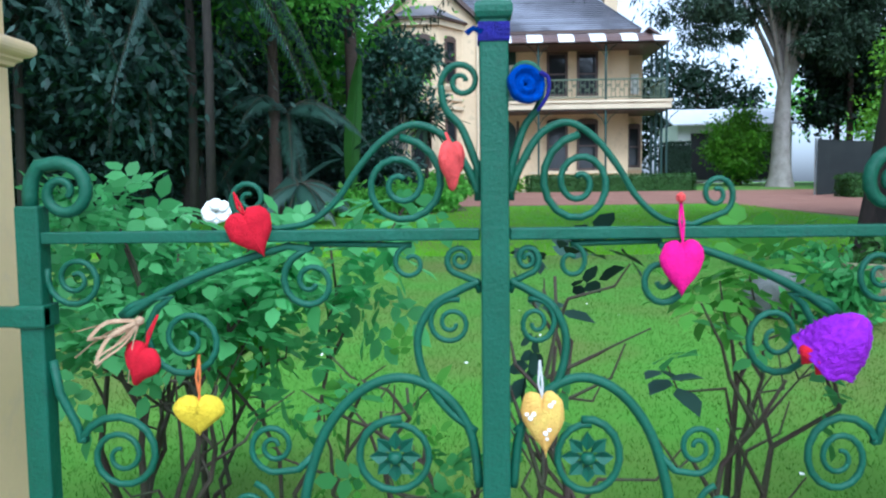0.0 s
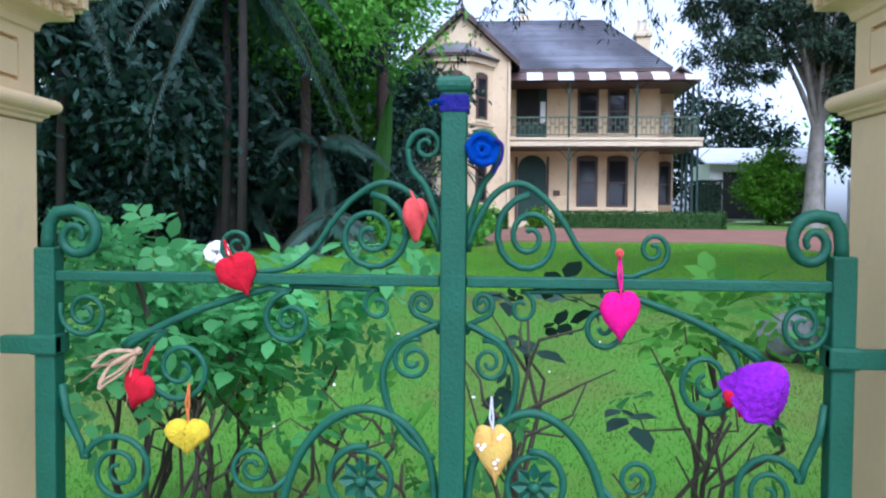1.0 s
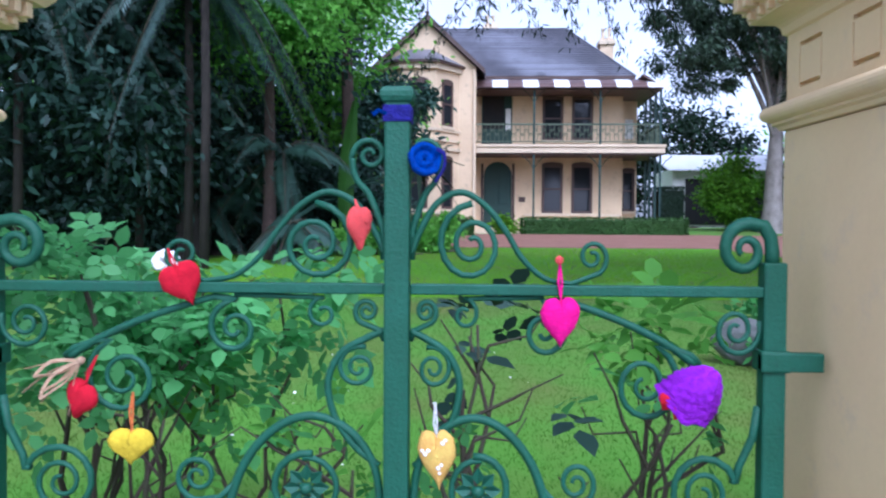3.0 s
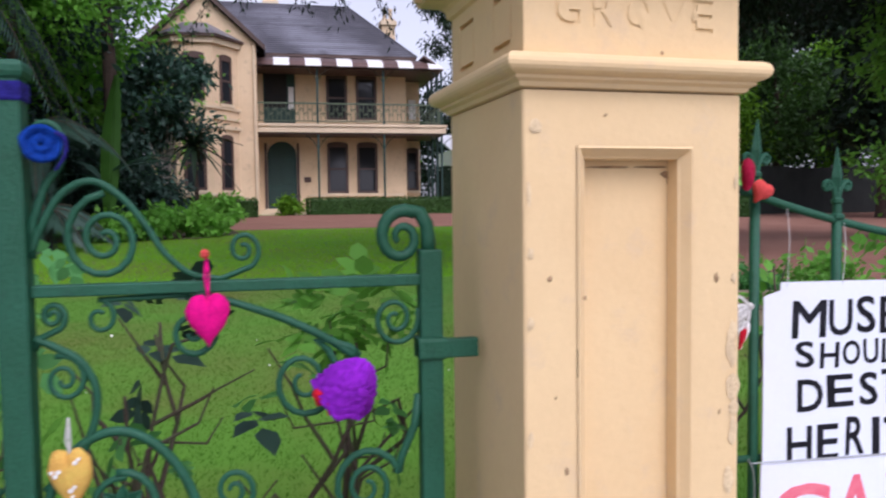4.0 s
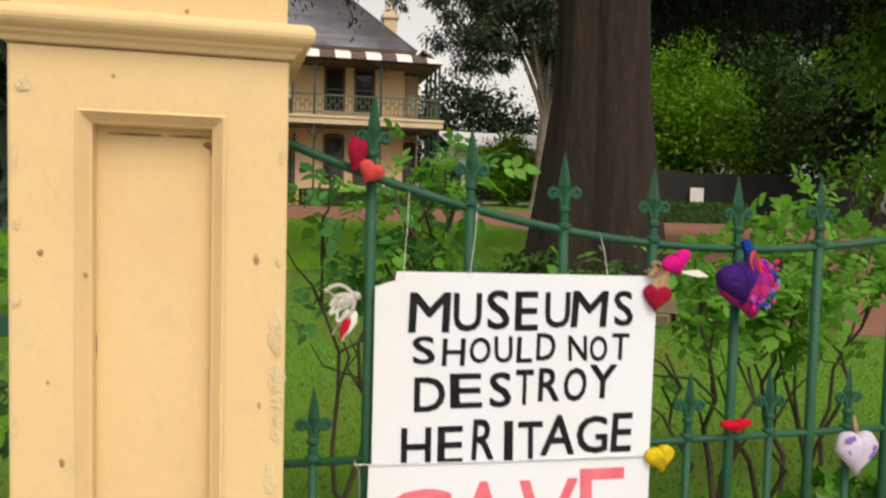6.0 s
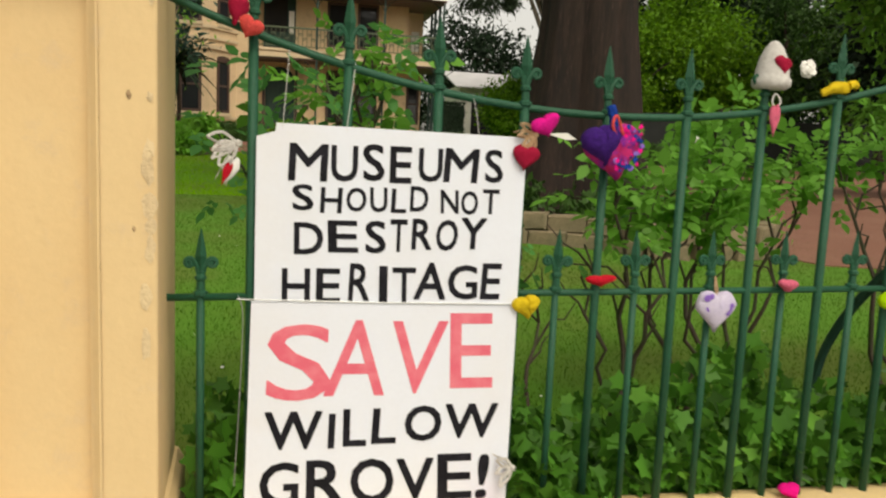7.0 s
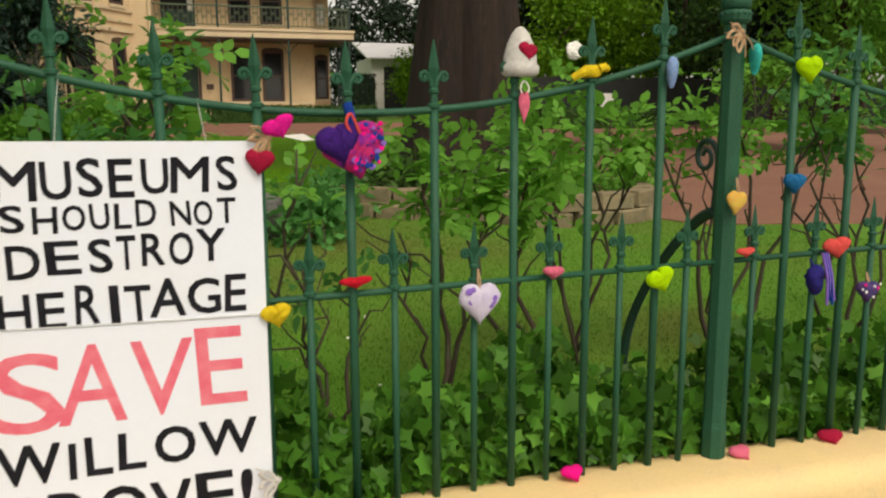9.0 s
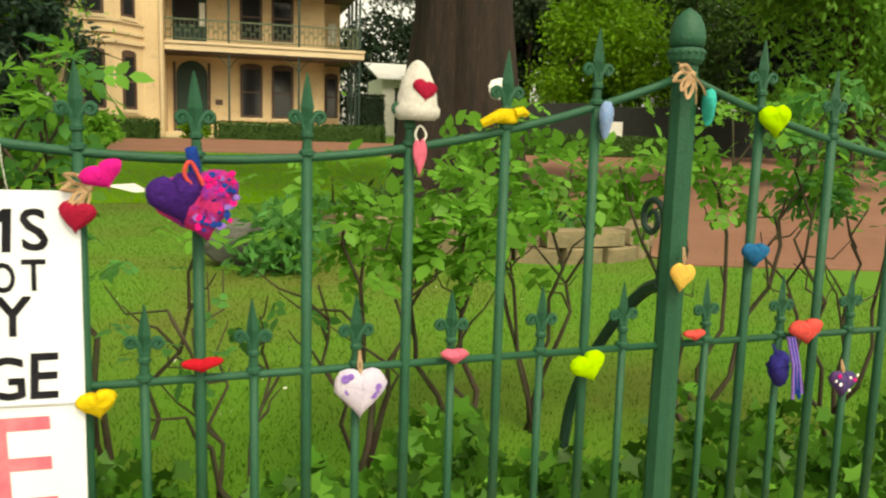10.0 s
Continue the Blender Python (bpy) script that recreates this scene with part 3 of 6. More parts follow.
    bar("side_curl", [(0.30, 1.05)] + smooth([(0.33, 1.02), (0.37, 1.015)]) + spiral(0.375, 1.062, 0.047, -80, 1.7, 1, 0.17), 0.0075, 0.005)
    bar("low_scroll", [(0.775, 1.22)] + smooth([(0.765, 1.16), (0.735, 1.10)]) + spiral(0.655, 1.045, 0.078, 20, 0.02, 1, 0.9) + spiral(0.655, 1.045, 0.080, 20, 2.2, 1, 0.14), 0.010, 0.005)
    bar("low_curl", spiral(0.42, 0.945, 0.05, 100, 1.9, 1, 0.15), 0.007, 0.005)
    bar("stem", smooth([(0.47, 0.80), (0.45, 0.90), (0.46, 0.95)]), 0.008, 0.007)
    for d in (0.15, 0.4, 0.63):
        bar("lower_scroll", spiral(d, 0.90 if d != 0.4 else 0.86, 0.06, -90, 1.9, 1, 0.15), 0.0075, 0.005)
        bar("lower_bar", [(d, 0.79), (d, 0.15)], 0.008)
    # leafy rosette
    ros = bmesh.new()
    cxr = way * 0.155 * s
    for k in range(8):
        a = 2 * math.pi * k / 8
        d = Vector((math.cos(a), 0, math.sin(a)))
        q = Vector((-d.z, 0, d.x))
        c = Vector((cxr, 0, 0.945))
        pts = [c + d * 0.010, c + d * 0.028 + q * 0.013 + Vector((0, -0.010, 0)), c + d * 0.046 + Vector((0, -0.004, 0)), c + d * 0.028 - q * 0.013 + Vector((0, -0.010, 0))]
        back = [p + Vector((0, 0.008, 0)) for p in pts]
        va, vb = [ros.verts.new(p) for p in pts], [ros.verts.new(p) for p in back]
        ros.faces.new(va)
        ros.faces.new(vb[::-1])
        for j in range(4):
            ros.faces.new((va[j], vb[j], vb[(j + 1) % 4], va[(j + 1) % 4]))
    rosette = part("rosette", ros, IRON, leaf, "cast leaf rosette")
    part("boss", lathe(bmesh.new(), [(0.004, -0.014), (0.012, -0.008), (0.014, 0.0), (0.010, 0.008)], 10, (cxr, -0.006, 0.945)), IRON, rosette, "", True)
    for z in (1.303 if way < 0 else 1.31, 0.45):
        hinge = part("hinge_strap", boxed(*(sorted((way * (width - 0.008), way * (width + 0.11)))), -0.028, -0.004, z - 0.1 - 0.018, z - 0.1 + 0.018, 0.003), IRON, leaf)
        part("hinge_collar", boxed(*(sorted((way * (width - 0.008), way * (width + 0.048)))), -0.027, 0.027, z - 0.1 - 0.020, z - 0.1 + 0.021, 0.003), IRON, hinge)
    return leaf


build_leaf(POST_L, 0.780, -1)
build_leaf(POST_R, 0.682, 1)
meet = thing("gate_meeting_post", (0.1055, FY - 0.004, 0.08), "dark green square iron meeting post with flat cap", "gate post")
part("post", boxed(-0.0245, 0.0245, -0.0245, 0.0245, 0, 1.735, 0.004), IRON, meet)
part("cap", square_profile(bmesh.new(), [(0.024, 1.724), (0.029, 1.728), (0.032, 1.736), (0.032, 1.746), (0.029, 1.753), (0.022, 1.756)], 0, 0), IRON, meet)


# ---- iron picket fence ----
def finial_mesh(h, w):
    bm = bmesh.new()
    lathe(bm, [(0.011, 0.0), (0.0155, 0.003), (0.0155, 0.010), (0.010, 0.014), (0.0085, 0.034), (0.0125, 0.037), (0.0125, 0.044), (0.008, 0.048), (0.008, 0.056)], 8)
    z0 = 0.048
    rings = []
    for rr, z in ((0.007, z0), (0.0095, z0 + (h - z0) * 0.22), (0.0135, z0 + (h - z0) * 0.40), (0.008, z0 + (h - z0) * 0.7), (0.0012, h)):
        rings.append([bm.verts.new((rr * w * x, rr * 0.8 * y, z)) for x, y in ((-1, 0), (0, -1), (1, 0), (0, 1))])
    for a, b in zip(rings, rings[1:]):
        for k in range(4):
            bm.faces.new((a[k], a[(k + 1) % 4], b[(k + 1) % 4], b[k]))
    for sgn in (-1, 1):
        pts = [(sgn * 0.004, z0), (sgn * 0.008, z0 + 0.018), (sgn * 0.016, z0 + 0.031)] + [(sgn * (0.0235 + 0.0095 * math.cos(a)), z0 + 0.026 + 0.0095 * math.sin(a)) for a in [radians(115 - 42 * k) for k in range(0, 8)]]
        tube(bm, [(x, 0, z) for x, z in pts], 0.0058, 6, 0.0042)
        lathe(bm, [(0.001, -0.007), (0.0055, -0.004), (0.0055, 0.004), (0.001, 0.007)], 6, (sgn * 0.0225, 0, z0 + 0.024))
    return mesh_of("finial", bm, IRON)


TALL_TIP = finial_mesh(0.158, 1.0)
SHORT_TIP = finial_mesh(0.148, 0.9)


def rod_mesh(z0, z1, r):
    return mesh_of("picket", tube(bmesh.new(), [(0, 0, z0), (0, 0, z1)], r, 8), IRON, True)


def swag(x, mid):
    return 1.466 + 0.20 * (x - mid) ** 2


def mid_rail(x):
    return 1.030 + 0.0195 * (x - 1.36)


def build_fence(x0, x1, mid, tall, short):
    f = thing("iron_fence", (0, FY, 0), "dark green iron picket fence with swagged rail and spear finials", "fence", "fence bays")
    n = 40
    part("top_rail", tube(bmesh.new(), [(x0 + (x1 - x0) * k / n, 0, swag(x0 + (x1 - x0) * k / n, mid)) for k in range(n + 1)], 0.0088, 8), IRON, f, "", True)
    part("mid_rail", tube(bmesh.new(), [(x0, 0, mid_rail(x0)), (x1, 0, mid_rail(x1))], 0.0082, 8), IRON, f, "", True)
    r = random.Random(int(mid * 10))
    for x in tall:
        z = swag(x, mid)
        p = part("picket", rod_mesh(WALL_TOP - 0.02, z + 0.004, 0.0108), IRON, f)
        p.location = (x, 0, 0)
        t = part("finial", TALL_TIP, IRON, p)
        t.matrix_basis = pose(0, 0, z + 0.002, r.uniform(-1, 1), r.uniform(-1.5, 1.5), r.uniform(-8, 8))
    for x in short:
        z = mid_rail(x)
        p = part("picket", rod_mesh(WALL_TOP - 0.02, z + 0.004, 0.0088), IRON, f)
        p.location = (x, 0, 0)
        t = part("finial", SHORT_TIP, IRON, p)
        t.matrix_basis = pose(0, 0, z + 0.002, r.uniform(-1, 1), r.uniform(-1.5, 1.5), r.uniform(-8, 8))
    return f


TALL = [1.537 + 0.2008 * k for k in range(9)]
build_fence(1.362, 3.325, 2.35, TALL, [1.432] + [1.64 + 0.2 * k for k in range(8)] + [3.238])
build_fence(3.375, 5.325, 4.35, [3.549 + 0.2008 * k for k in range(9)], [3.45 + 0.2008 * k for k in range(10)])
build_fence(5.375, 7.325, 6.35, [5.549 + 0.2008 * k for k in range(9)], [5.45 + 0.2008 * k for k in range(10)])


def build_fence_post(x):
    p = thing("fence_post", (x, FY, 0), "dark green octagonal iron fence post with acorn finial", "fence post", "fence posts")
    part("post", lathe(bmesh.new(), [(0.034, WALL_TOP - 0.02), (0.034, 0.60), (0.031, 0.62), (0.028, 1.64), (0.027, 1.69)], 8), IRON, p)
    part("collar", lathe(bmesh.new(), [(0.024, 1.685), (0.032, 1.690), (0.038, 1.698), (0.040, 1.716), (0.036, 1.722), (0.03, 1.724)], 16), IRON, p)
    part("acorn", lathe(bmesh.new(), [(0.026, 1.722), (0.037, 1.728), (0.039, 1.745), (0.035, 1.768), (0.026, 1.788), (0.014, 1.800), (0.004, 1.806), (0.001, 1.809)], 16), IRON, p, "", True)
    bead = mesh_of("bead", lathe(bmesh.new(), [(0.001, -0.004), (0.0045, 0), (0.001, 0.004)], 6), IRON)
    for k in range(16):
        b = part("bead", bead, IRON, p)
        b.location = (0.039 * math.cos(6.283 * k / 16), 0.039 * math.sin(6.283 * k / 16), 1.712)
    stay = smooth([(0.045, 1.20), (0.12, 1.165), (0.26, 1.05), (0.42, 0.86), (0.50, 0.66), (0.52, 0.30)])
    part("back_stay", tube(bmesh.new(), [(0, y, z) for y, z in stay], 0.016, 6), IRON_DARK, p, "dark iron back stay")
    part("stay_scroll", tube(bmesh.new(), [(0, 0.03 + y, z) for y, z in [(0.02, 1.20), (0.015, 1.26)] + spiral(0.065, 1.345, 0.055, 190, 1.5, -1, 0.25)], 0.009, 6, 0.006), IRON_DARK, p)


for x in (3.35, 5.35, 7.35):
    build_fence_post(x)


# ---- hand-painted sign tied to the fence ----
def build_sign():
    sign = thing("protest_sign", (0, 1.392, 0.49), "white hand-painted protest sign in two sheets tied to the fence", "sign")
    bm = prism(bmesh.new(), [(1.546, 0.53), (2.140, 0.53), (2.142, 0.917), (1.587, 0.923), (1.585, 0.905), (1.546, 0.893)], -0.004, 0.0)
    top = part("upper_sheet", bm, WHITE_BOARD, sign)
    bm = prism(bmesh.new(), [(1.529, 0.006), (2.137, 0.0), (2.140, 0.533), (1.540, 0.538)], -0.0085, -0.0045)
    low = part("lower_sheet", bm, WHITE_BOARD, sign)

    def brushed(letter, bold):
        """A letter thickened like a loaded brush: copies a little apart in one mesh."""
        me = text_mesh(letter, 0.01)
        bm = bmesh.new()
        for k, (dx, dy) in enumerate(((0, 0), (bold, bold), (-bold, bold), (bold, -bold), (-bold, -bold))):
            start = len(bm.verts)
            bm.from_mesh(me)
            bm.verts.ensure_lookup_table()
            for v in list(bm.verts)[start:]:
                v.co.x += dx
                v.co.y += dy
                if v.co.z > 0:
                    v.co.z += 0.002 * k
        bm.to_mesh(me)
        bm.free()
        return me

    def line(body, mat, sheet, y, spans, z0, z1, height, bold, seed):
        """One row of brush lettering. spans: where each letter starts and ends along the board."""
        r = random.Random(seed)
        for i, c in enumerate(body):
            a, b = spans[2 * i], spans[2 * i + 1]
            f = ((a + b) / 2 - spans[0]) / (spans[-1] - spans[0])
            zb = z0 + (z1 - z0) * f + r.uniform(-0.003, 0.003)
            me = set_letters(brushed(c, bold), a, b, zb, zb + height * r.uniform(0.95, 1.05), y, 0.0008)
            lean = r.uniform(-0.05, 0.06)
            for v in me.vertices:
                v.co.x += (v.co.z - zb - height / 2) * lean
            me.materials.clear()
            me.materials.append(mat)
            part("painted_letter", me, mat, sheet)

    line("MUSEUMS", BLACK_PAINT, top, -0.0042, [1.614, 1.697, 1.704, 1.762, 1.773, 1.82, 1.832, 1.881, 1.896, 1.95, 1.954, 2.032, 2.047, 2.089], 0.803, 0.81, 0.078, 0.012, 1)
    line("SHOULDNOT", BLACK_PAINT, top, -0.0042, [1.623, 1.668, 1.683, 1.73, 1.739, 1.783, 1.791, 1.829, 1.838, 1.872, 1.88, 1.921, 1.949, 1.99, 1.996, 2.035, 2.045, 2.084], 0.735, 0.742, 0.054, 0.014, 2)
    line("DESTROY", BLACK_PAINT, top, -0.0042, [1.628, 1.691, 1.701, 1.767, 1.783, 1.829, 1.838, 1.876, 1.887, 1.933, 1.942, 1.992, 1.998, 2.058], 0.642, 0.661, 0.07, 0.014, 3)
    line("HERITAGE", BLACK_PAINT, top, -0.0042, [1.604, 1.665, 1.678, 1.731, 1.75, 1.797, 1.817, 1.836, 1.847, 1.9, 1.897, 1.971, 1.974, 2.043, 2.052, 2.098], 0.533, 0.544, 0.082, 0.012, 4)
    line("SAVE", RED_PAINT, low, -0.0087, [1.575, 1.715, 1.704, 1.84, 1.847, 1.974, 1.986, 2.087], 0.308, 0.338, 0.17, 0.004, 5)
    line("WILLOW", BLACK_PAINT, low, -0.0087, [1.572, 1.699, 1.713, 1.728, 1.746, 1.799, 1.812, 1.869, 1.887, 1.973, 1.981, 2.107], 0.195, 0.216, 0.086, 0.016, 6)
    line("GROVE!", BLACK_PAINT, low, -0.0087, [1.563, 1.65, 1.666, 1.754, 1.766, 1.866, 1.873, 1.96, 1.969, 2.052, 2.064, 2.092], 0.067, 0.066, 0.108, 0.014, 7)
    part("tie_wire", tube(bmesh.new(), [(1.51, -0.012, 0.543), (1.8, -0.0105, 0.537), (2.15, -0.012, 0.535)], 0.0016, 5), GALV, sign, "thin tie wire")
    for x, xt, zt in ((1.60, 1.612, 1.575), (1.735, 1.752, 1.548), (2.03, 2.016, 1.497)):
        part("tie_string", tube(bmesh.new(), [(x, -0.006, 0.912), (x * 0.4 + xt * 0.6, -0.002, (zt - 0.49) * 0.6 + 0.912 * 0.4), (xt, 0.014, zt - 0.49)], 0.0007, 5), WHITE_STRING, sign, "thin white tie string")
    part("side_tie", tube(bmesh.new(), smooth([(1.512, -0.004, 0.55), (1.523, -0.010, 0.50), (1.517, -0.012, 0.30), (1.508, -0.010, 0.12)], 4), 0.0015, 5), GALV, sign, "loose wire end")
    return sign


build_sign()


# ---- the villa ----
def build_house():
    h = thing("victorian_villa", (0, 0, 1.33), "cream rendered two-storey Victorian villa with striped verandah roof", "house")
    B = 1.33

    def blk(name, mat, x0, x1, y0, y1, z0, z1, label="", parent=None, bevel=0.0):
        return part(name, boxed(x0, x1, y0, y1, z0 - B, z1 - B, bevel), mat, parent or h, label)

    def window(wall, x0, x1, y, z0, z1, arch=True, curtain=True, sill=True):
        """A sash window set into the face at y: dark reveal, frame, panes, sill."""
        fr = bmesh.new()
        t = 0.06
        box(fr, x0 - 0.06, x0 + t, y - 0.05, y + 0.02, z0 - B, z1 - B)
        box(fr, x1 - t, x1 + 0.06, y - 0.05, y + 0.02, z0 - B, z1 - B)
        box(fr, x0 + t, x1 - t, y - 0.05, y + 0.02, z1 - 0.14 - B, z1 - B)
        box(fr, x0 + t, x1 - t, y - 0.05, y + 0.02, z0 - B, z0 + 0.12 - B)
        box(fr, x0 + t, x1 - t, y - 0.04, y + 0.01, (z0 + z1) / 2 - 0.04 - B, (z0 + z1) / 2 + 0.04 - B)
        w = part("window", fr, BROWN_TRIM, wall)
        for a, b in ((z0 + 0.12, (z0 + z1) / 2 - 0.04), ((z0 + z1) / 2 + 0.04, z1 - 0.14)):
            part("pane", boxed(x0 + t, x1 - t, y - 0.015, y - 0.005, a - B, b - B), GLASS, w)
        if curtain:
            part("curtain", boxed(x0 + t, x1 - t, y - 0.0045, y - 0.001, z0 + 0.12 - B, z0 + (z1 - z0) * 0.42 - B), CURTAIN, w)
        if sill:
            part("sill", boxed(x0 - 0.12, x1 + 0.12, y - 0.12, y + 0.02, z0 - 0.14 - B, z0 - 0.002 - B, 0.01), HOUSE_TRIM, w)
        if arch:
            mx, rr = (x0 + x1) / 2, (x1 - x0) / 2 + 0.06
            pts = [(mx + rr * math.cos(a), z1 - B + 0.13 * math.sin(a)) for a in [math.pi * k / 10 for k in range(11)]]
            part("window_head", prism(bmesh.new(), pts, y - 0.05, y + 0.02), BROWN_TRIM, w)
        return w

    # main block behind the verandahs
    wall = blk("main_wall", HOUSE_WALL, 0.2, 7.45, 39.0, 48.0, 1.3, 9.1)
    set_back = blk("side_wall", HOUSE_WALL, 7.44, 8.45, 40.6, 48.0, 1.3, 9.1)
    for x0, x1 in ((3.55, 4.46), (5.01, 5.92)):
        window(wall, x0, x1, 39.0, 2.35, 4.75)
        window(wall, x0, x1, 39.0, 5.95, 8.1, curtain=False, arch=False)
    window(set_back, 7.75, 8.3, 40.6, 2.5, 4.6, curtain=False)
    part("sill_band", boxed(2.6, 7.3, 38.93, 39.0, 2.2 - B, 2.32 - B), HOUSE_TRIM, wall)
    door = blk("front_door", HOUSE_GREEN, 0.62, 2.0, 38.93, 39.0, 1.62, 4.218, "dark green panelled front door", wall)
    for x0, x1 in ((0.75, 1.24), (1.38, 1.87)):
        for z0, z1 in ((1.8, 2.6), (2.8, 4.05)):
            part("door_panel", boxed(x0, x1, 38.90, 38.935, z0 - B, z1 - B, 0.012), HOUSE_GREEN, door)
    part("fanlight", prism(bmesh.new(), [(0.62, 4.22 - B), (2.0, 4.22 - B)] + [(1.31 + 0.69 * math.cos(a), 4.22 - B + 0.66 * math.sin(a)) for a in [math.pi * k / 10 for k in range(1, 10)]], 38.94, 39.0), HOUSE_GREEN, wall)
    blk("door_frame", BROWN_TRIM, 0.48, 0.6, 38.9, 39.0, 1.6, 4.8, "", wall)
    blk("door_frame", BROWN_TRIM, 2.02, 2.14, 38.9, 39.0, 1.6, 4.8, "", wall)
    blk("plaque", BROWN_TRIM, 2.35, 2.68, 38.96, 39.0, 2.9, 3.15, "small bronze plaque", wall)
    updoor = blk("balcony_door", HOUSE_GREEN, 0.5, 2.0, 38.93, 39.0, 5.55, 8.2, "dark balcony door", wall)
    # white board added in place of the bright sky seen through here
    part("side_light", boxed(1.68, 1.93, 38.9, 38.925, 6.45 - B, 7.5 - B), STRIPE_WHITE, updoor, "white panel in place of sky seen through the balcony")
    part("dark_opening", boxed(0.56, 1.6, 38.905, 38.926, 6.5 - B, 8.1 - B), DARK_ROOM, updoor, "dark open upper half")
    blk("side_arch", STRIPE_WHITE, 7.85, 8.25, 40.55, 40.6, 6.2, 7.2, "pale arched side window", set_back)
    # verandahs
    deck = blk("balcony_deck", HOUSE_TRIM, 0.18, 9.05, 37.0, 40.55, 5.15, 5.52)
    part("deck_edge", boxed(0.16, 9.09, 36.94, 37.02, 5.43 - B, 5.55 - B), HOUSE_TRIM, deck)
    part("deck_soffit", boxed(0.2, 9.0, 37.05, 40.5, 5.08 - B, 5.145 - B), BROWN_TRIM, deck)
    blk("verandah_floor", HOUSE_TRIM, 0.2, 9.0, 37.0, 40.6, 1.3, 1.6)
    for x in (2.95, 6.05, 8.85):
        for z0, z1 in ((1.6, 5.08), (5.55, 8.2)):
            post = blk("verandah_post", HOUSE_GREEN, x - 0.045, x + 0.045, 37.075, 37.165, z0, z1)
            for sg in (-1, 1):
                br = [(x, 0, z1 - 0.7 - B), (x + sg * 0.22, 0, z1 - 0.32 - B), (x + sg * 0.55, 0, z1 - 0.06 - B)]
                part("bracket", tube(bmesh.new(), [(a, 37.12, c) for a, _, c in br], 0.02, 5), HOUSE_GREEN, post)
    for y in (38.2, 39.4, 40.4):
        for z0, z1 in ((1.6, 5.08), (5.55, 8.2)):
            blk("verandah_post", HOUSE_GREEN, 8.8, 8.91, y - 0.06, y + 0.06, z0, z1)
    # iron balustrade
    rail = blk("balustrade", LACE, 0.2, 8.9, 37.09, 37.15, 6.46, 6.53, "green iron lace balustrade")
    blk("bottom_rail", LACE, 0.2, 8.9, 37.1, 37.14, 5.66, 5.70, "", rail)
    bal = mesh_of("baluster", boxed(-0.012, 0.012, -0.012, 0.012, 0, 0.78), LACE)
    lace = mesh_of("lace_panel", tube(bmesh.new(), [(x, 0, z) for x, z in spiral(0, 0, 0.09, 0, 1.6, 1, 0.3)], 0.012, 4), LACE)
    for k in range(44):
        b = part("baluster", bal, LACE, rail)
        b.location = (0.3 + 0.2 * k, 37.12, 5.69 - B)
        if k < 43:
            b = part("lace_panel", lace, LACE, rail)
            b.location = (0.4 + 0.2 * k, 37.12, (6.2 if k % 2 else 6.0) - B)
    side = blk("balustrade", LACE, 8.83, 8.89, 37.15, 40.5, 6.46, 6.53, "green iron lace balustrade")
    for k in range(16):
        b = part("baluster", bal, LACE, side)
        b.location = (8.86, 37.3 + 0.2 * k, 5.69 - B)
    # curved striped verandah roof
    vr = part("verandah_roof", boxed(0.15, 8.9, 37.0, 37.12, 8.1 - B, 8.24 - B), BROWN_TRIM, h, "brown and white striped verandah roof")
    prof = [(36.75, 8.20), (36.95, 8.40), (37.3, 8.58), (37.9, 8.74), (38.6, 8.84), (39.0, 8.88)]
    n = 12
    for k in range(n):
        xa, xb = 0.25 + (8.9 - 0.25) * k / n, 0.25 + (8.9 - 0.25) * (k + 1) / n
        bm = bmesh.new()
        cut = [0.0, 0.0] if k < n - 1 else [0.0, 0.9]
        rows = []
        for j, (y, z) in enumerate(prof):
            f = j / (len(prof) - 1)
            rows.append([bm.verts.new((xa, y, z - B)), bm.verts.new((xb - cut[1] * f, y, z - B)), bm.verts.new((xb - cut[1] * f, y, z - 0.04 - B)), bm.verts.new((xa, y, z - 0.04 - B))])
        for a, b in zip(rows, rows[1:]):
            for i in range(4):
                bm.faces.new((a[i], a[(i + 1) % 4], b[(i + 1) % 4], b[i]))
        bm.faces.new(rows[0])
        bm.faces.new(rows[-1][::-1])
        part("roof_stripe", bm, STRIPE_WHITE if k % 2 else STRIPE_BROWN, vr)
    part("side_roof", prism(bmesh.new(), [(8.0, 8.85 - B), (8.95, 8.2 - B), (8.95, 8.14 - B), (8.0, 8.75 - B)], 37.0, 47.0), STRIPE_BROWN, vr)
    blk("balcony_ceiling", BROWN_TRIM, 0.2, 8.9, 37.05, 40.5, 8.12, 8.18)
    # main hipped slate roof
    eave, ridge = 9.0 - B, 12.55 - B
    pts = {"a": (-2.5, 38.4, eave), "b": (7.9, 38.4, eave), "c": (7.9, 48.6, eave), "d": (-2.5, 48.6, eave), "e": (-2.4, 43.5, ridge), "f": (5.1, 43.5, ridge)}
    roof = blk("eave_board", BROWN_TRIM, -2.5, 7.9, 38.38, 48.6, 8.86, 8.99, "dark eaves and gutter")

    def slope(c0, c1, t0, t1, rows, parent):
        """Courses of slate, each a stepped strip with its own tilt."""
        c0, c1, t0, t1 = [Vector(v) for v in (c0, c1, t0, t1)]
        for k in range(rows):
            f0, f1 = k / rows, (k + 1.12) / rows
            nrm = (c1 - c0).cross(t0 - c0).normalized()
            if nrm.z < 0:
                nrm = -nrm
            lo = [c0.lerp(t0, f0) + nrm * 0.035, c1.lerp(t1, f0) + nrm * 0.035]
            hi = [c0.lerp(t0, min(1, f1)) + nrm * 0.004, c1.lerp(t1, min(1, f1)) + nrm * 0.004]
            bm = bmesh.new()
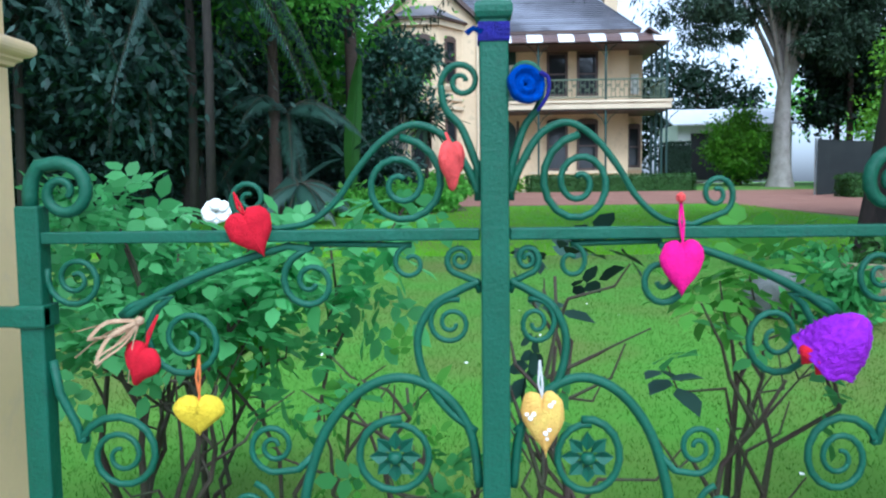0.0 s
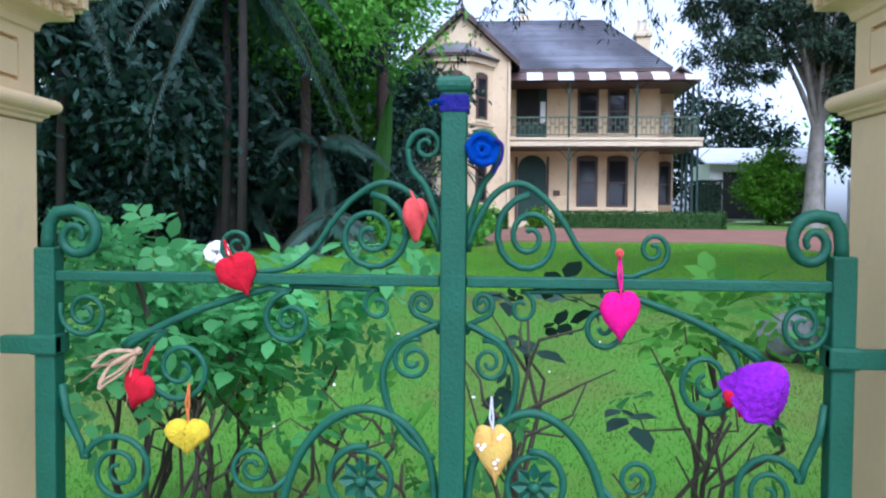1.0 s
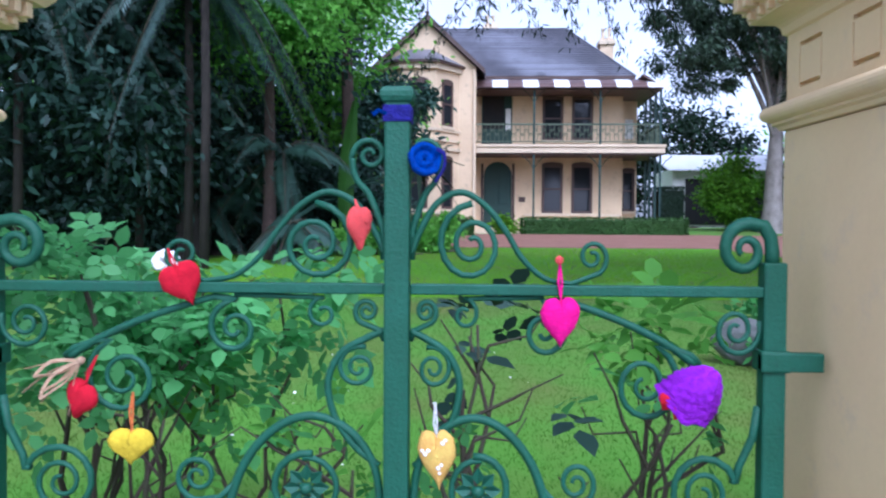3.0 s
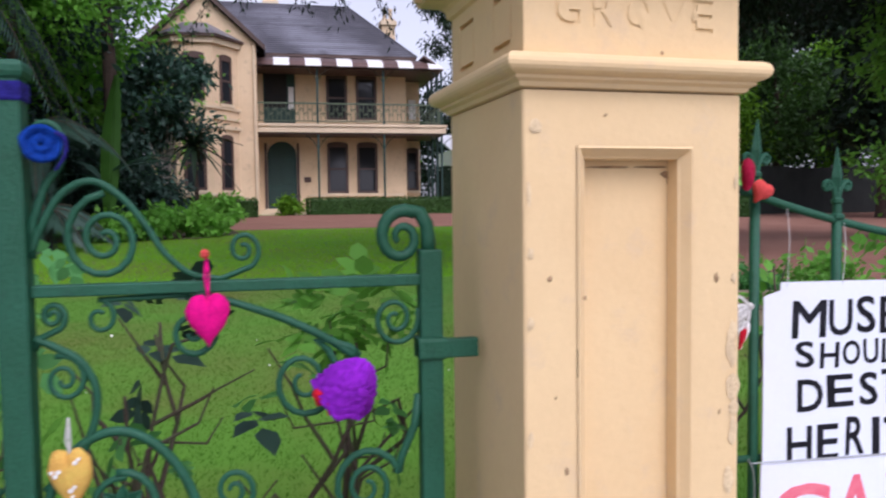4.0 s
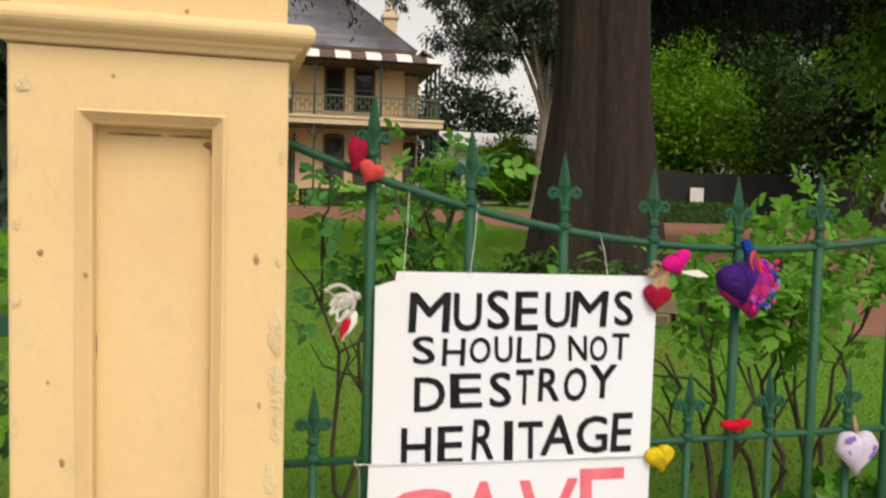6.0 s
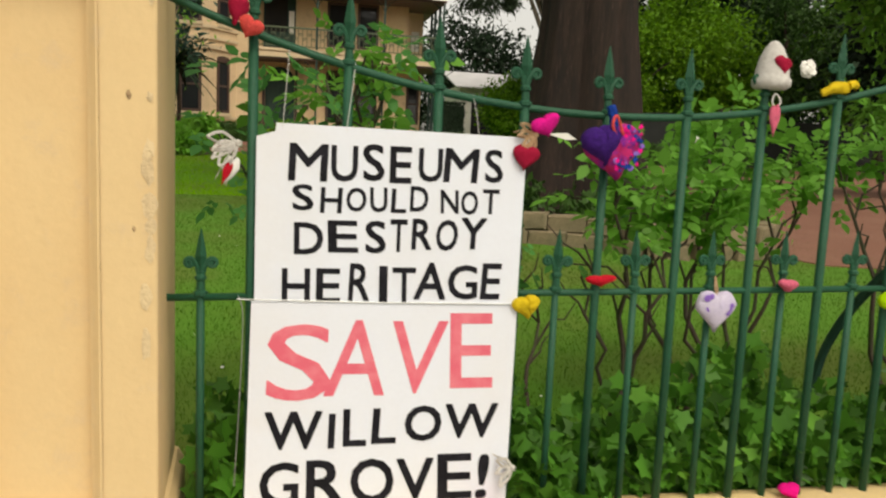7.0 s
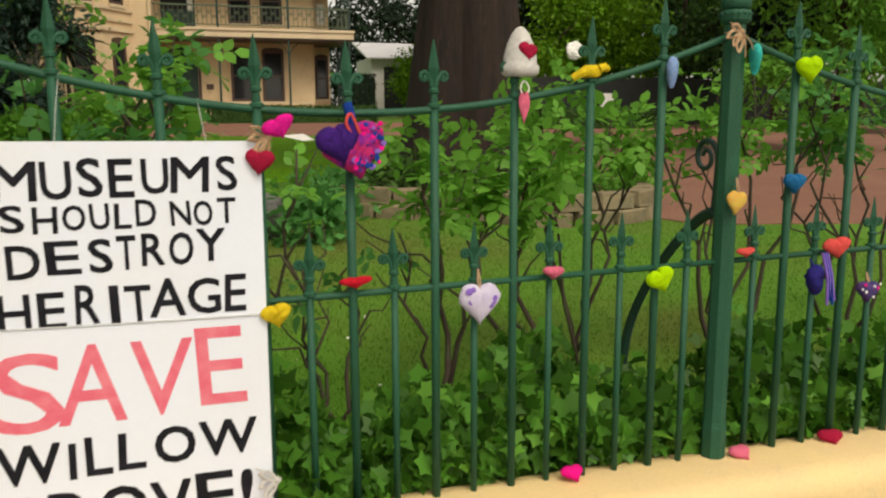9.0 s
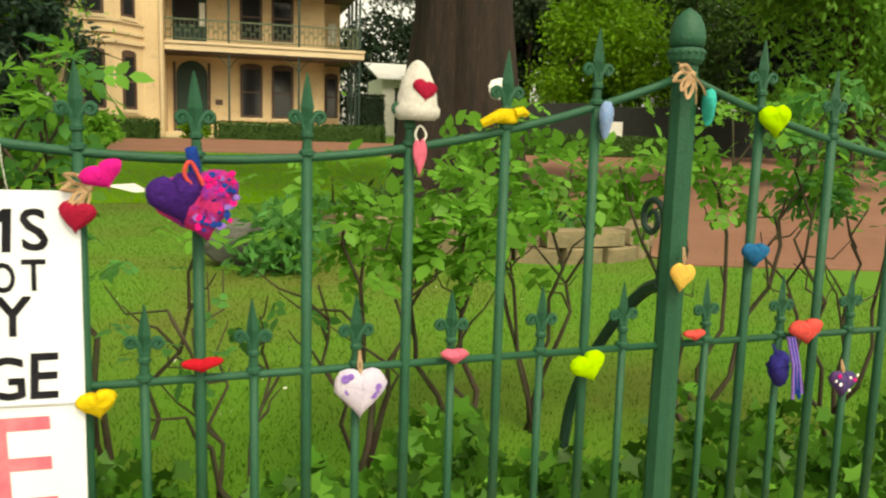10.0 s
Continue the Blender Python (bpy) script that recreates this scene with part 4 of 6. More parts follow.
            v = [bm.verts.new(p) for p in (lo[0], lo[1], hi[1], hi[0], lo[0] - nrm * 0.034, lo[1] - nrm * 0.034)]
            bm.faces.new(v[:4])
            bm.faces.new((v[4], v[5], v[1], v[0]))
            part("slate_course", bm, SLATE, parent)

    slope(pts["a"], pts["b"], pts["e"], pts["f"], 26, roof)
    slope(pts["b"], pts["c"], pts["f"], pts["f"], 26, roof)
    slope(pts["c"], pts["d"], pts["f"], pts["e"], 10, roof)
    part("ridge_capping", tube(bmesh.new(), [pts["e"], pts["f"], pts["b"]], 0.07, 6), SLATE, roof)
    # gabled wing with a canted bay
    wing = blk("wing_wall", HOUSE_WALL, -4.3, 0.22, 36.4, 48.0, 1.3, 9.0)
    plan = [(-3.15, 35.0), (-1.62, 35.0), (-0.55, 36.45), (-4.2, 36.45)]
    bm = bmesh.new()
    lo, hi = [bm.verts.new((x, y, 1.3 - B)) for x, y in plan], [bm.verts.new((x, y, 8.95 - B)) for x, y in plan]
    bm.faces.new(lo[::-1])
    bm.faces.new(hi)
    for k in range(4):
        bm.faces.new((lo[k], lo[(k + 1) % 4], hi[(k + 1) % 4], hi[k]))
    bay = part("bay", bm, HOUSE_WALL, h)
    for z0, z1, cu in ((2.45, 4.75, True), (6.2, 8.2, False)):
        window(bay, -2.78, -1.98, 35.0, z0, z1, curtain=cu)
        w = window(bay, -0.36, 0.30, 0, z0, z1, curtain=False)
        for o in (w, ):
            o.matrix_basis = pose(-1.085, 35.725, 0, 0, 0, math.degrees(math.atan2(1.45, 1.07)))
    def band(z0, z1, out, mat=HOUSE_TRIM):
        bm = bmesh.new()
        big = [(-3.15 - out * 0.6, 35.0 - out), (-1.62 + out * 0.6, 35.0 - out), (-0.55 + out, 36.44), (-4.2 - out, 36.44)]
        lo, hi = [bm.verts.new((x, y, z0 - B)) for x, y in big], [bm.verts.new((x, y, z1 - B)) for x, y in big]
        bm.faces.new(lo[::-1])
        bm.faces.new(hi)
        for k in range(4):
            bm.faces.new((lo[k], lo[(k + 1) % 4], hi[(k + 1) % 4], hi[k]))
        part("string_course", bm, mat, bay)
    band(5.1, 5.25, 0.10)
    band(5.5, 5.62, 0.08)
    band(5.95, 6.08, 0.08)
    band(2.2, 2.32, 0.08)
    band(8.7, 8.95, 0.14)
    band(8.95, 9.05, 0.28, BROWN_TRIM)
    bm = bmesh.new()
    base = [(-3.4, 34.7), (-1.4, 34.7), (-0.3, 36.4), (-4.45, 36.4)]
    lo = [bm.verts.new((x, y, 9.05 - B)) for x, y in base]
    hi = [bm.verts.new((x, 36.39, 9.85 - B)) for x in (-2.9, -1.85)]
    bm.faces.new((lo[0], lo[1], hi[1], hi[0]))
    bm.faces.new((lo[1], lo[2], hi[1]))
    bm.faces.new((lo[3], lo[0], hi[0]))
    part("bay_roof", bm, SLATE, bay)
    part("gable", prism(bmesh.new(), [(-4.3, 8.99 - B), (0.22, 8.99 - B), (-2.05, 11.1 - B)], 36.4, 36.6), HOUSE_WALL, wing)
    for sg, xe in ((-1, -4.75), (1, 0.62)):
        part("bargeboard", prism(bmesh.new(), [(-2.05, 11.15 - B), (xe, 8.68 - B), (xe, 8.90 - B), (-2.05, 11.42 - B)], 36.1, 36.3), BROWN_TRIM, wing)
        slope((xe, 36.12, 8.84 - B), (xe, 46.0, 8.84 - B), (-2.05, 36.12, 11.42 - B), (-2.05, 46.0, 11.42 - B), 16, wing)
    part("gable_finial", lathe(bmesh.new(), [(0.05, 11.35 - B), (0.09, 11.5 - B), (0.04, 11.6 - B), (0.02, 12.1 - B)], 8, (-2.05, 36.2, 0)), BROWN_TRIM, wing)
    part("downpipe", tube(bmesh.new(), [(0.12, 36.33, 1.4 - B), (0.12, 36.33, 8.9 - B)], 0.06, 8), HOUSE_TRIM, wing)
    for x, y, z in ((7.05, 42.0, 11.6), (1.0, 46.0, 13.4)):
        ch = blk("chimney", HOUSE_WALL, x - 0.35, x + 0.35, y - 0.35, y + 0.35, 9.2, z)
        part("chimney_cap", boxed(x - 0.45, x + 0.45, y - 0.45, y + 0.45, z - 0.35 - B, z - 0.1 - B, 0.04), HOUSE_TRIM, ch)
        for d in (-0.17, 0.17):
            part("chimney_pot", lathe(bmesh.new(), [(0.12, 0), (0.10, 0.1), (0.09, 0.45), (0.12, 0.5), (0.11, 0.6)], 10, (x + d, y, z - B)), HOUSE_TRIM, ch)
    steps = thing("front_steps", (1.3, 36.6, 1.33), "pale stone front steps", "steps")
    for k in range(3):
        part("step", boxed(-1.0 + 0.1 * k, 1.0 - 0.1 * k, -0.55 + 0.28 * k, 0.4, 0.10 * k, 0.10 * k + 0.098, 0.01), HOUSE_TRIM, steps)


build_house()


# ---- planting ----
def hedge(name, x0, x1, y0, y1, h, seed, label, n=None, mat=HEDGE, leaf=0.10):
    rng = np.random.default_rng(seed)
    z = ground_z((y0 + y1) / 2)
    t = thing(name, ((x0 + x1) / 2, (y0 + y1) / 2, z), label, "hedge", "clipped hedges")
    w, d = (x1 - x0) / 2, (y1 - y0) / 2
    core = part("core", boxed(-w * 0.97, w * 0.97, -d * 0.9, d * 0.9, -0.05, h * 0.94, 0.05), mat, t)
    area = (x1 - x0) * (2 * h + (y1 - y0))
    n = n or int(area * 260)
    p = rng.uniform(-1, 1, (n, 3)) * [w, d, 0.5] + [0, 0, 0.5]
    face = rng.integers(0, 3, n)
    p[face == 0, 1] = -d
    p[face == 1, 2] = 1.0
    p[face == 2, 0] = np.sign(p[face == 2, 0]) * w
    p[:, 2] *= h
    p += rng.normal(size=p.shape) * 0.035
    part("foliage", quads("foliage", leaves(rng, p, rng.normal(size=p.shape), leaf, leaf * 0.6), mat), mat, t)


hedge("box_hedge", 2.35, 9.8, 35.7, 36.5, 0.72, 1, "clipped green box hedge in front of the verandah")
hedge("box_hedge", -4.6, 0.1, 33.6, 34.4, 0.75, 2, "clipped green box hedge in front of the bay")
hedge("low_hedge", 12.6, 19.0, 27.0, 28.2, 0.75, 3, "rounded green hedge beside the drive")
hedge("shrub_block", 9.2, 10.4, 38.5, 40.5, 2.2, 4, "dark clipped shrub at the verandah end", mat=DARK_LEAF)


def tree(name, at, height, trunk_r, spots, count, leaf, mat, bark, seed, label, limbs=8, droop=0.3, wide=0.45, trunk_top=None):
    """A tapered trunk, limbs to each clump, and a crown of loose leaves. spots: (x, y, z, radius) from the foot."""
    rng = np.random.default_rng(seed)
    t = thing(name, at, label, "tree")
    top = trunk_top or height * 0.7
    bend = rng.normal(size=2) * trunk_r * 0.8
    bm = bmesh.new()
    sides = 56 if trunk_r > 0.58 else 14
    rings = []
    levels = 10
    for i in range(levels + 1):
        f = i / levels
        r = trunk_r * (1 - 0.55 * f) * (1 + 0.55 * max(0.0, 0.16 - f) / 0.16)
        ring = []
        for k in range(sides):
            a = 2 * math.pi * k / sides
            rr = r * (1 + 0.10 * math.sin(3 * a + seed) + 0.06 * math.sin(7 * a + 5 * f) + float(rng.normal()) * 0.02 + (0.035 * math.sin(17 * a + 2.0 * math.sin(5 * f)) + 0.025 * math.sin(29 * a + 3 * f) if sides > 20 else 0))
            ring.append(bm.verts.new((bend[0] * f * f + rr * math.cos(a), bend[1] * f * f + rr * math.sin(a), -0.25 + (top + 0.25) * f)))
        rings.append(ring)
    for a, b in zip(rings, rings[1:]):
        for k in range(sides):
            bm.faces.new((a[k], a[(k + 1) % sides], b[(k + 1) % sides], b[k]))
    bm.faces.new(rings[-1])
    trunk = part("trunk", bm, bark, t, "", True)
    for s in spots[:limbs]:
        f = float(rng.uniform(0.5, 1.0))
        a = Vector((bend[0] * f * f, bend[1] * f * f, top * f))
        b = Vector(s[:3])
        m = a.lerp(b, 0.5) + Vector((0, 0, 0.10 * (b - a).length))
        part("limb", tube(bmesh.new(), smooth([a, m, b], 5), trunk_r * 0.32, 7, trunk_r * 0.07), bark, trunk, "", True)
    p, way = clumps(rng, spots, count, 1.0, droop)
    part("crown", quads("crown", leaves(rng, p, way, leaf, leaf * wide), mat), mat, t)
    return t


def cloud(rng, n, cx, cy, cz, rx, ry, rz, r0, r1):
    d = unit(rng.normal(size=(n, 3))) * rng.uniform(0.1, 1.0, (n, 1)) ** 0.5
    return [(cx + d[k, 0] * rx, cy + d[k, 1] * ry, cz + d[k, 2] * rz, rng.uniform(r0, r1)) for k in range(n)]


def frond(rng, base, way, length, droop, leaflet, n=56):
    """Leaflets of one palm frond along its drooping rib."""
    way = Vector(way).normalized()
    flat = Vector((way.x, way.y, 0)).normalized()
    pts, out = [], []
    for k in range(n + 1):
        f = k / n
        pts.append(Vector(base) + way * length * f - Vector((0, 0, droop * length * f * f)))
    for k in range(2, n):
        d = (pts[k + 1] - pts[k - 1]).normalized()
        s = d.cross(Vector((0, 0, 1))).normalized()
        ln = leaflet * (0.35 + math.sin(math.pi * min(1, k / n + 0.12)))
        for sg in (-1, 1):
            tip = pts[k] + (s * sg * 0.62 + d * 0.45 - Vector((0, 0, 0.7))).normalized() * ln * float(rng.uniform(0.8, 1.15))
            m = pts[k].lerp(tip, 0.45)
            w = d * leaflet * 0.042
            out.append((k, m + w, tip, m - w))
    return pts, out


def frond_mesh(pts, out, mat):
    """Leaflets joined along the rib into one blade."""
    verts = [tuple(p) for p in pts] + [tuple(p + Vector((0, 0, 0.012))) for p in pts]
    n = len(pts)
    faces = [(k, k + 1, n + k + 1, n + k) for k in range(n - 1)]
    for k, a, b, c in out:
        i = len(verts)
        verts += [tuple(a), tuple(b), tuple(c)]
        faces.append((k, i, i + 1, i + 2))
    me = bpy.data.meshes.new("frond")
    me.from_pydata(verts, [], faces)
    me.materials.append(mat)
    return me


def palm(x, y, trunk_h, count, length, seed, mat, label, name="palm_tree", leaflet=0.42, lift=0.5):
    r, rng = random.Random(seed), np.random.default_rng(seed)
    t = thing(name, (x, y, ground_z(y)), label, "palm")
    part("trunk", tube(bmesh.new(), [(0, 0, -0.2), (0.05, 0, trunk_h * 0.5), (0, 0.05, trunk_h)], 0.10, 10, 0.08), SHADED_TRUNK, t, "", True)
    for k in range(count):
        a = 6.283 * k / count + r.uniform(-0.2, 0.2)
        pts, out = frond(rng, (0, 0, trunk_h), (math.cos(a), math.sin(a), r.uniform(lift - 1.3, lift + 0.6)), length * r.uniform(0.8, 1.15), r.uniform(0.55, 0.95), leaflet)
        f = part("frond", frond_mesh(pts, out, mat), mat, t)
        part("rib", tube(bmesh.new(), pts[::7], 0.018, 5, 0.005), TWIG, f)
    return t


rg = np.random.default_rng(7)
# the big dark tree by the drive
canopy = cloud(rg, 40, 1.0, 1.5, 9.2, 6.5, 5.5, 3.2, 0.7, 1.3) + cloud(rg, 56, 4.6, 4.5, 6.7, 5.2, 4.0, 1.7, 0.7, 1.1)
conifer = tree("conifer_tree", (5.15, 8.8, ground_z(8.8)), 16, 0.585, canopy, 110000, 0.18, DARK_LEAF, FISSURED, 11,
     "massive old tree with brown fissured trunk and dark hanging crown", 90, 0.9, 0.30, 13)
spray = np.random.default_rng(77)
twigs = []
for k in range(90):
    a = Vector((spray.uniform(-6.2, 1.4), spray.uniform(-1.0, 3.6), spray.uniform(4.6, 6.4)))
    b = a + Vector((spray.normal() * 0.3, spray.normal() * 0.3, -spray.uniform(0.5, 1.3)))
    part("hanging_twig", tube(bmesh.new(), smooth([a + Vector((0.5, 0.2, 0.5)), a, b], 4), 0.014, 5, 0.004), BARK, conifer)
    for f in np.linspace(0, 1, 9):
        twigs.append((*a.lerp(b, float(f)), 0.13))
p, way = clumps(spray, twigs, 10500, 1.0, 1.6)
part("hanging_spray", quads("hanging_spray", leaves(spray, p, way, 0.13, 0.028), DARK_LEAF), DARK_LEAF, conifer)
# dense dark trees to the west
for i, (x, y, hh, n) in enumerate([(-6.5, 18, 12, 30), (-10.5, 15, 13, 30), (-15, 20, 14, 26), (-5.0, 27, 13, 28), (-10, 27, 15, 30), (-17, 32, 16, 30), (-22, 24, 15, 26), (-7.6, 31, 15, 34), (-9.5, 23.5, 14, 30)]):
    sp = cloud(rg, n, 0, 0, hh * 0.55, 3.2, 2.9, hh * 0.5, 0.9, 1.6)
    tree("shade_tree", (x, y, ground_z(y)), hh, 0.24, sp, 17000, 0.28, SHADE_LEAF if i != 3 else FIG_LEAF, SHADED_TRUNK, 20 + i, "dense dark broadleaf tree in the shaded garden", 8, 0.5, 0.42)
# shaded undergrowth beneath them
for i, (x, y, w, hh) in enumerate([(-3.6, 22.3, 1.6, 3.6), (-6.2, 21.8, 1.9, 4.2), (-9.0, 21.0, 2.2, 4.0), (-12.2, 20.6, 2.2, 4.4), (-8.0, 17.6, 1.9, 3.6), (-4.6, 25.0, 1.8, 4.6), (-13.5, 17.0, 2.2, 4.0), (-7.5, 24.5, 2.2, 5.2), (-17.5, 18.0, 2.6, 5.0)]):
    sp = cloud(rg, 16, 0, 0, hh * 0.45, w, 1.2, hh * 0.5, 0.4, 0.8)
    tree("shade_shrub", (x, y, ground_z(y)), hh, 0.07, sp, 8000, 0.24, SHADE_LEAF, BARK, 120 + i, "glossy shrub under the garden trees, its colour darkened for shade", 8, 0.4, 0.4, hh * 0.6)
palm(-5.9, 16.4, 6.7, 16, 2.9, 3, FROND, "tall palm with drooping grey-green fronds", leaflet=0.62, lift=0.35)
palm(-8.8, 15.0, 6.6, 18, 3.0, 4, FROND, "tall palm with drooping grey-green fronds", leaflet=0.6, lift=0.3)
palm(-4.4, 18.6, 2.6, 13, 2.2, 5, FROND, "young palm with arching fronds in the shade")
palm(-6.6, 19.6, 1.3, 12, 2.0, 6, FROND, "young palm with arching fronds in the shade")
palm(-11.5, 17.5, 3.4, 13, 2.6, 7, FROND, "young palm with arching fronds in the shade")
palm(-7.4, 17.4, 4.6, 16, 3.0, 14, FROND, "palm with drooping grey-green fronds in the shade")
palm(-9.6, 19.0, 2.2, 13, 2.4, 15, FROND, "young palm with arching fronds in the shade")
palm(-3.9, 17.4, 0.9, 11, 1.5, 16, FROND, "low palm with arching fronds in the shade")
palm(-5.2, 15.4, 6.7, 8, 2.9, 8, SILVER_FROND, "palm with dry silvery hanging fronds", leaflet=0.6, lift=0.1)
# bright leafy tree over the bay and a pale-limbed small tree in front of it
sp = cloud(rg, 38, -0.9, 0, 8.6, 2.2, 2.3, 3.4, 0.6, 1.0)
tree("fig_tree", (-3.4, 22.5, ground_z(22.5)), 12, 0.24, sp, 34000, 0.2, FIG_LEAF, BARK, 40, "mid green leafy tree beside the bay window", 8, 0.4, 0.45)
sp = cloud(rg, 34, 0, 0, 7.2, 2.2, 1.8, 3.4, 0.5, 1.0)
tree("fig_tree", (-4.6, 18.2, ground_z(18.2)), 11, 0.16, sp, 26000, 0.19, FIG_LEAF, BARK, 42, "mid green leafy tree among the palms", 8, 0.4, 0.45)
sp = cloud(rg, 18, -0.3, 0, 3.9, 1.5, 1.0, 1.7, 0.25, 0.55)
tree("frangipani_tree", (-2.2, 24.0, ground_z(24)), 5, 0.11, sp, 3600, 0.30, FROND, GUM_BARK, 41, "small pale-limbed tree with sparse leaves before the bay", 18, 0.3, 0.35, 2.0)


def strap_clump(x, y, z, n, length, seed, mat, label, name):
    """A stem with a burst of long strap leaves."""
    r = random.Random(seed)
    t = thing(name, (x, y, ground_z(y)), label, "plant")
    part("stem", tube(bmesh.new(), [(0, 0, -0.1), (0.05, 0, z * 0.5), (0, 0, z)], 0.07, 8, 0.05), BARK, t, "", True)
    for k in range(n):
        a, up = r.uniform(0, 6.28), r.uniform(-0.5, 1.0)
        d = Vector((math.cos(a), math.sin(a), up)).normalized()
        s = d.cross(Vector((0, 0, 1))).normalized() * length * 0.05
        ln = length * r.uniform(0.7, 1.1)
        bm = bmesh.new()
        rows = []
        for f, wd in ((0, 0.6), (0.3, 1.0), (0.65, 0.8), (1.0, 0.08)):
            c = Vector((0, 0, z)) + d * ln * f - Vector((0, 0, 0.45 * ln * f * f))
            rows.append((bm.verts.new(c + s * wd), bm.verts.new(c - Vector((0, 0, 0.02))), bm.verts.new(c - s * wd)))
        for a0, b0 in zip(rows, rows[1:]):
            bm.faces.new((a0[0], a0[1], b0[1], b0[0]))
            bm.faces.new((a0[1], a0[2], b0[2], b0[1]))
        part("strap_leaf", bm, mat, t)


strap_clump(-1.5, 24.0, 2.5, 34, 1.5, 1, DARK_LEAF, "dark cordyline with a burst of strap leaves", "cordyline")
strap_clump(-3.3, 20.2, 1.5, 9, 2.6, 2, FROND, "strap-leaved plant in the shaded bed", "flax_plant")
bm = bmesh.new()
rows = []
for k in range(9):
    f = k / 8
    w = 0.22 * math.sin(math.pi * (0.06 + 0.9 * f)) ** 0.7
    c = Vector((0.25 * f * f, 0.1 * f, 0.4 + 3.6 * f))
    rows.append((bm.verts.new(c + Vector((-w, 0.06, 0))), bm.verts.new(c), bm.verts.new(c + Vector((w, 0.08, 0)))))
for a, b in zip(rows, rows[1:]):
    bm.faces.new((a[0], a[1], b[1], b[0]))
    bm.faces.new((a[1], a[2], b[2], b[1]))
banana = thing("banana_plant", (-3.15, 20.0, ground_z(20)), "upright bright green banana leaf in the shade", "plant")
part("blade", bm, BANANA, banana)
part("stalk", tube(bmesh.new(), [(0, 0, -0.1), (0.01, 0.0, 0.5), (0.25, 0.1, 4.0)], 0.04, 6, 0.008), BANANA, banana)
# gum beyond the drive
sp = cloud(rg, 60, 0.2, 0, 11.4, 4.6, 3.0, 4.6, 0.35, 0.85) + cloud(rg, 46, -3.4, -1, 10.2, 3.4, 2.4, 3.6, 0.3, 0.75) + cloud(rg, 24, 2.0, -1.5, 8.0, 2.4, 1.5, 2.2, 0.3, 0.7)
tree("gum_tree", (15.0, 39.5, ground_z(39.5)), 15, 0.48, sp, 46000, 0.32, GUM_LEAF, GUM_BARK, 50, "tall gum tree with pale trunk and hanging grey-green leaves", 60, 0.9, 0.28, 8.0)
# trees and shrubs behind the screen fence and along the drive
for i, (x, y, hh, mt) in enumerate([(18.6, 31.8, 7.0, LIGHT_LEAF), (19, 33, 8.6, LIGHT_LEAF), (23.5, 32, 8.0, HEDGE), (28, 33, 9, LIGHT_LEAF), (33, 34, 9, LIGHT_LEAF), (18.5, 40, 15, DARK_LEAF), (25, 42, 17, DARK_LEAF), (34, 40, 16, DARK_LEAF), (14.1, 43, 3.9, LIGHT_LEAF), (42, 40, 15, FIG_LEAF), (23, 25, 11, DARK_LEAF), (30, 28, 12, FIG_LEAF), (26, 20, 10, DARK_LEAF), (22, 38, 15, DARK_LEAF), (27, 39, 16, DARK_LEAF), (31, 44, 17, DARK_LEAF), (21, 47, 17, DARK_LEAF), (29, 50, 18, DARK_LEAF)]):
    sp = cloud(rg, 22, 0, 0, hh * 0.6, 2.9 if hh > 5 else 1.0, 2.2, hh * 0.42, 0.6, 1.3 if hh > 5 else 0.8)
    tree("garden_tree", (x, y, ground_z(min(y, 45))), hh, 0.18, sp, 12000, 0.42 if hh > 9.5 else 0.24, mt, BARK, 60 + i, "leafy green tree beyond the gravel drive", 6, 0.4, 0.5)
# woods that close the view far off
far = np.random.default_rng(9)
for i, (x, y) in enumerate([(-34, 62), (-20, 64), (-8, 66), (4, 70), (12, 74), (20, 72), (32, 66), (46, 58), (58, 46), (-40, 44), (-34, 28), (-30, 12), (52, 28), (44, 14)]):
    sp = cloud(far, 22, 0, 0, 6.5, 6.5, 3.5, 5.0, 1.2, 2.4)
    tree("far_tree", (x, y, ground_z(min(y, 45))), 12, 0.3, sp, 5000, 0.55, DARK_LEAF if i % 3 else FIG_LEAF, BARK, 200 + i, "distant leafy tree closing the garden view", 5, 0.4, 0.5)
# shrubs round the big trunk
for i, (x, y, w, hh, mt) in enumerate([(4.05, 7.75, 0.35, 0.62, HEDGE), (4.7, 7.5, 0.3, 0.5, HEDGE), (5.5, 7.1, 0.35, 0.55, ROSE_LEAF), (6.3, 7.3, 0.4, 0.6, ROSE_LIGHT), (3.35, 7.75, 0.35, 0.5, ROSE_LEAF), (2.85, 6.15, 0.25, 0.4, ROSE_LEAF)]):
    sp = cloud(rg, 14, 0, 0, hh * 0.5, w, w * 0.7, hh * 0.45, 0.12, 0.28)
    tree("garden_shrub", (x, y, ground_z(y)), hh, 0.025, sp, 620, 0.12, mt, TWIG, 160 + i, "low leafy shrub beside the big tree", 14, 0.3, 0.5, hh * 0.5)
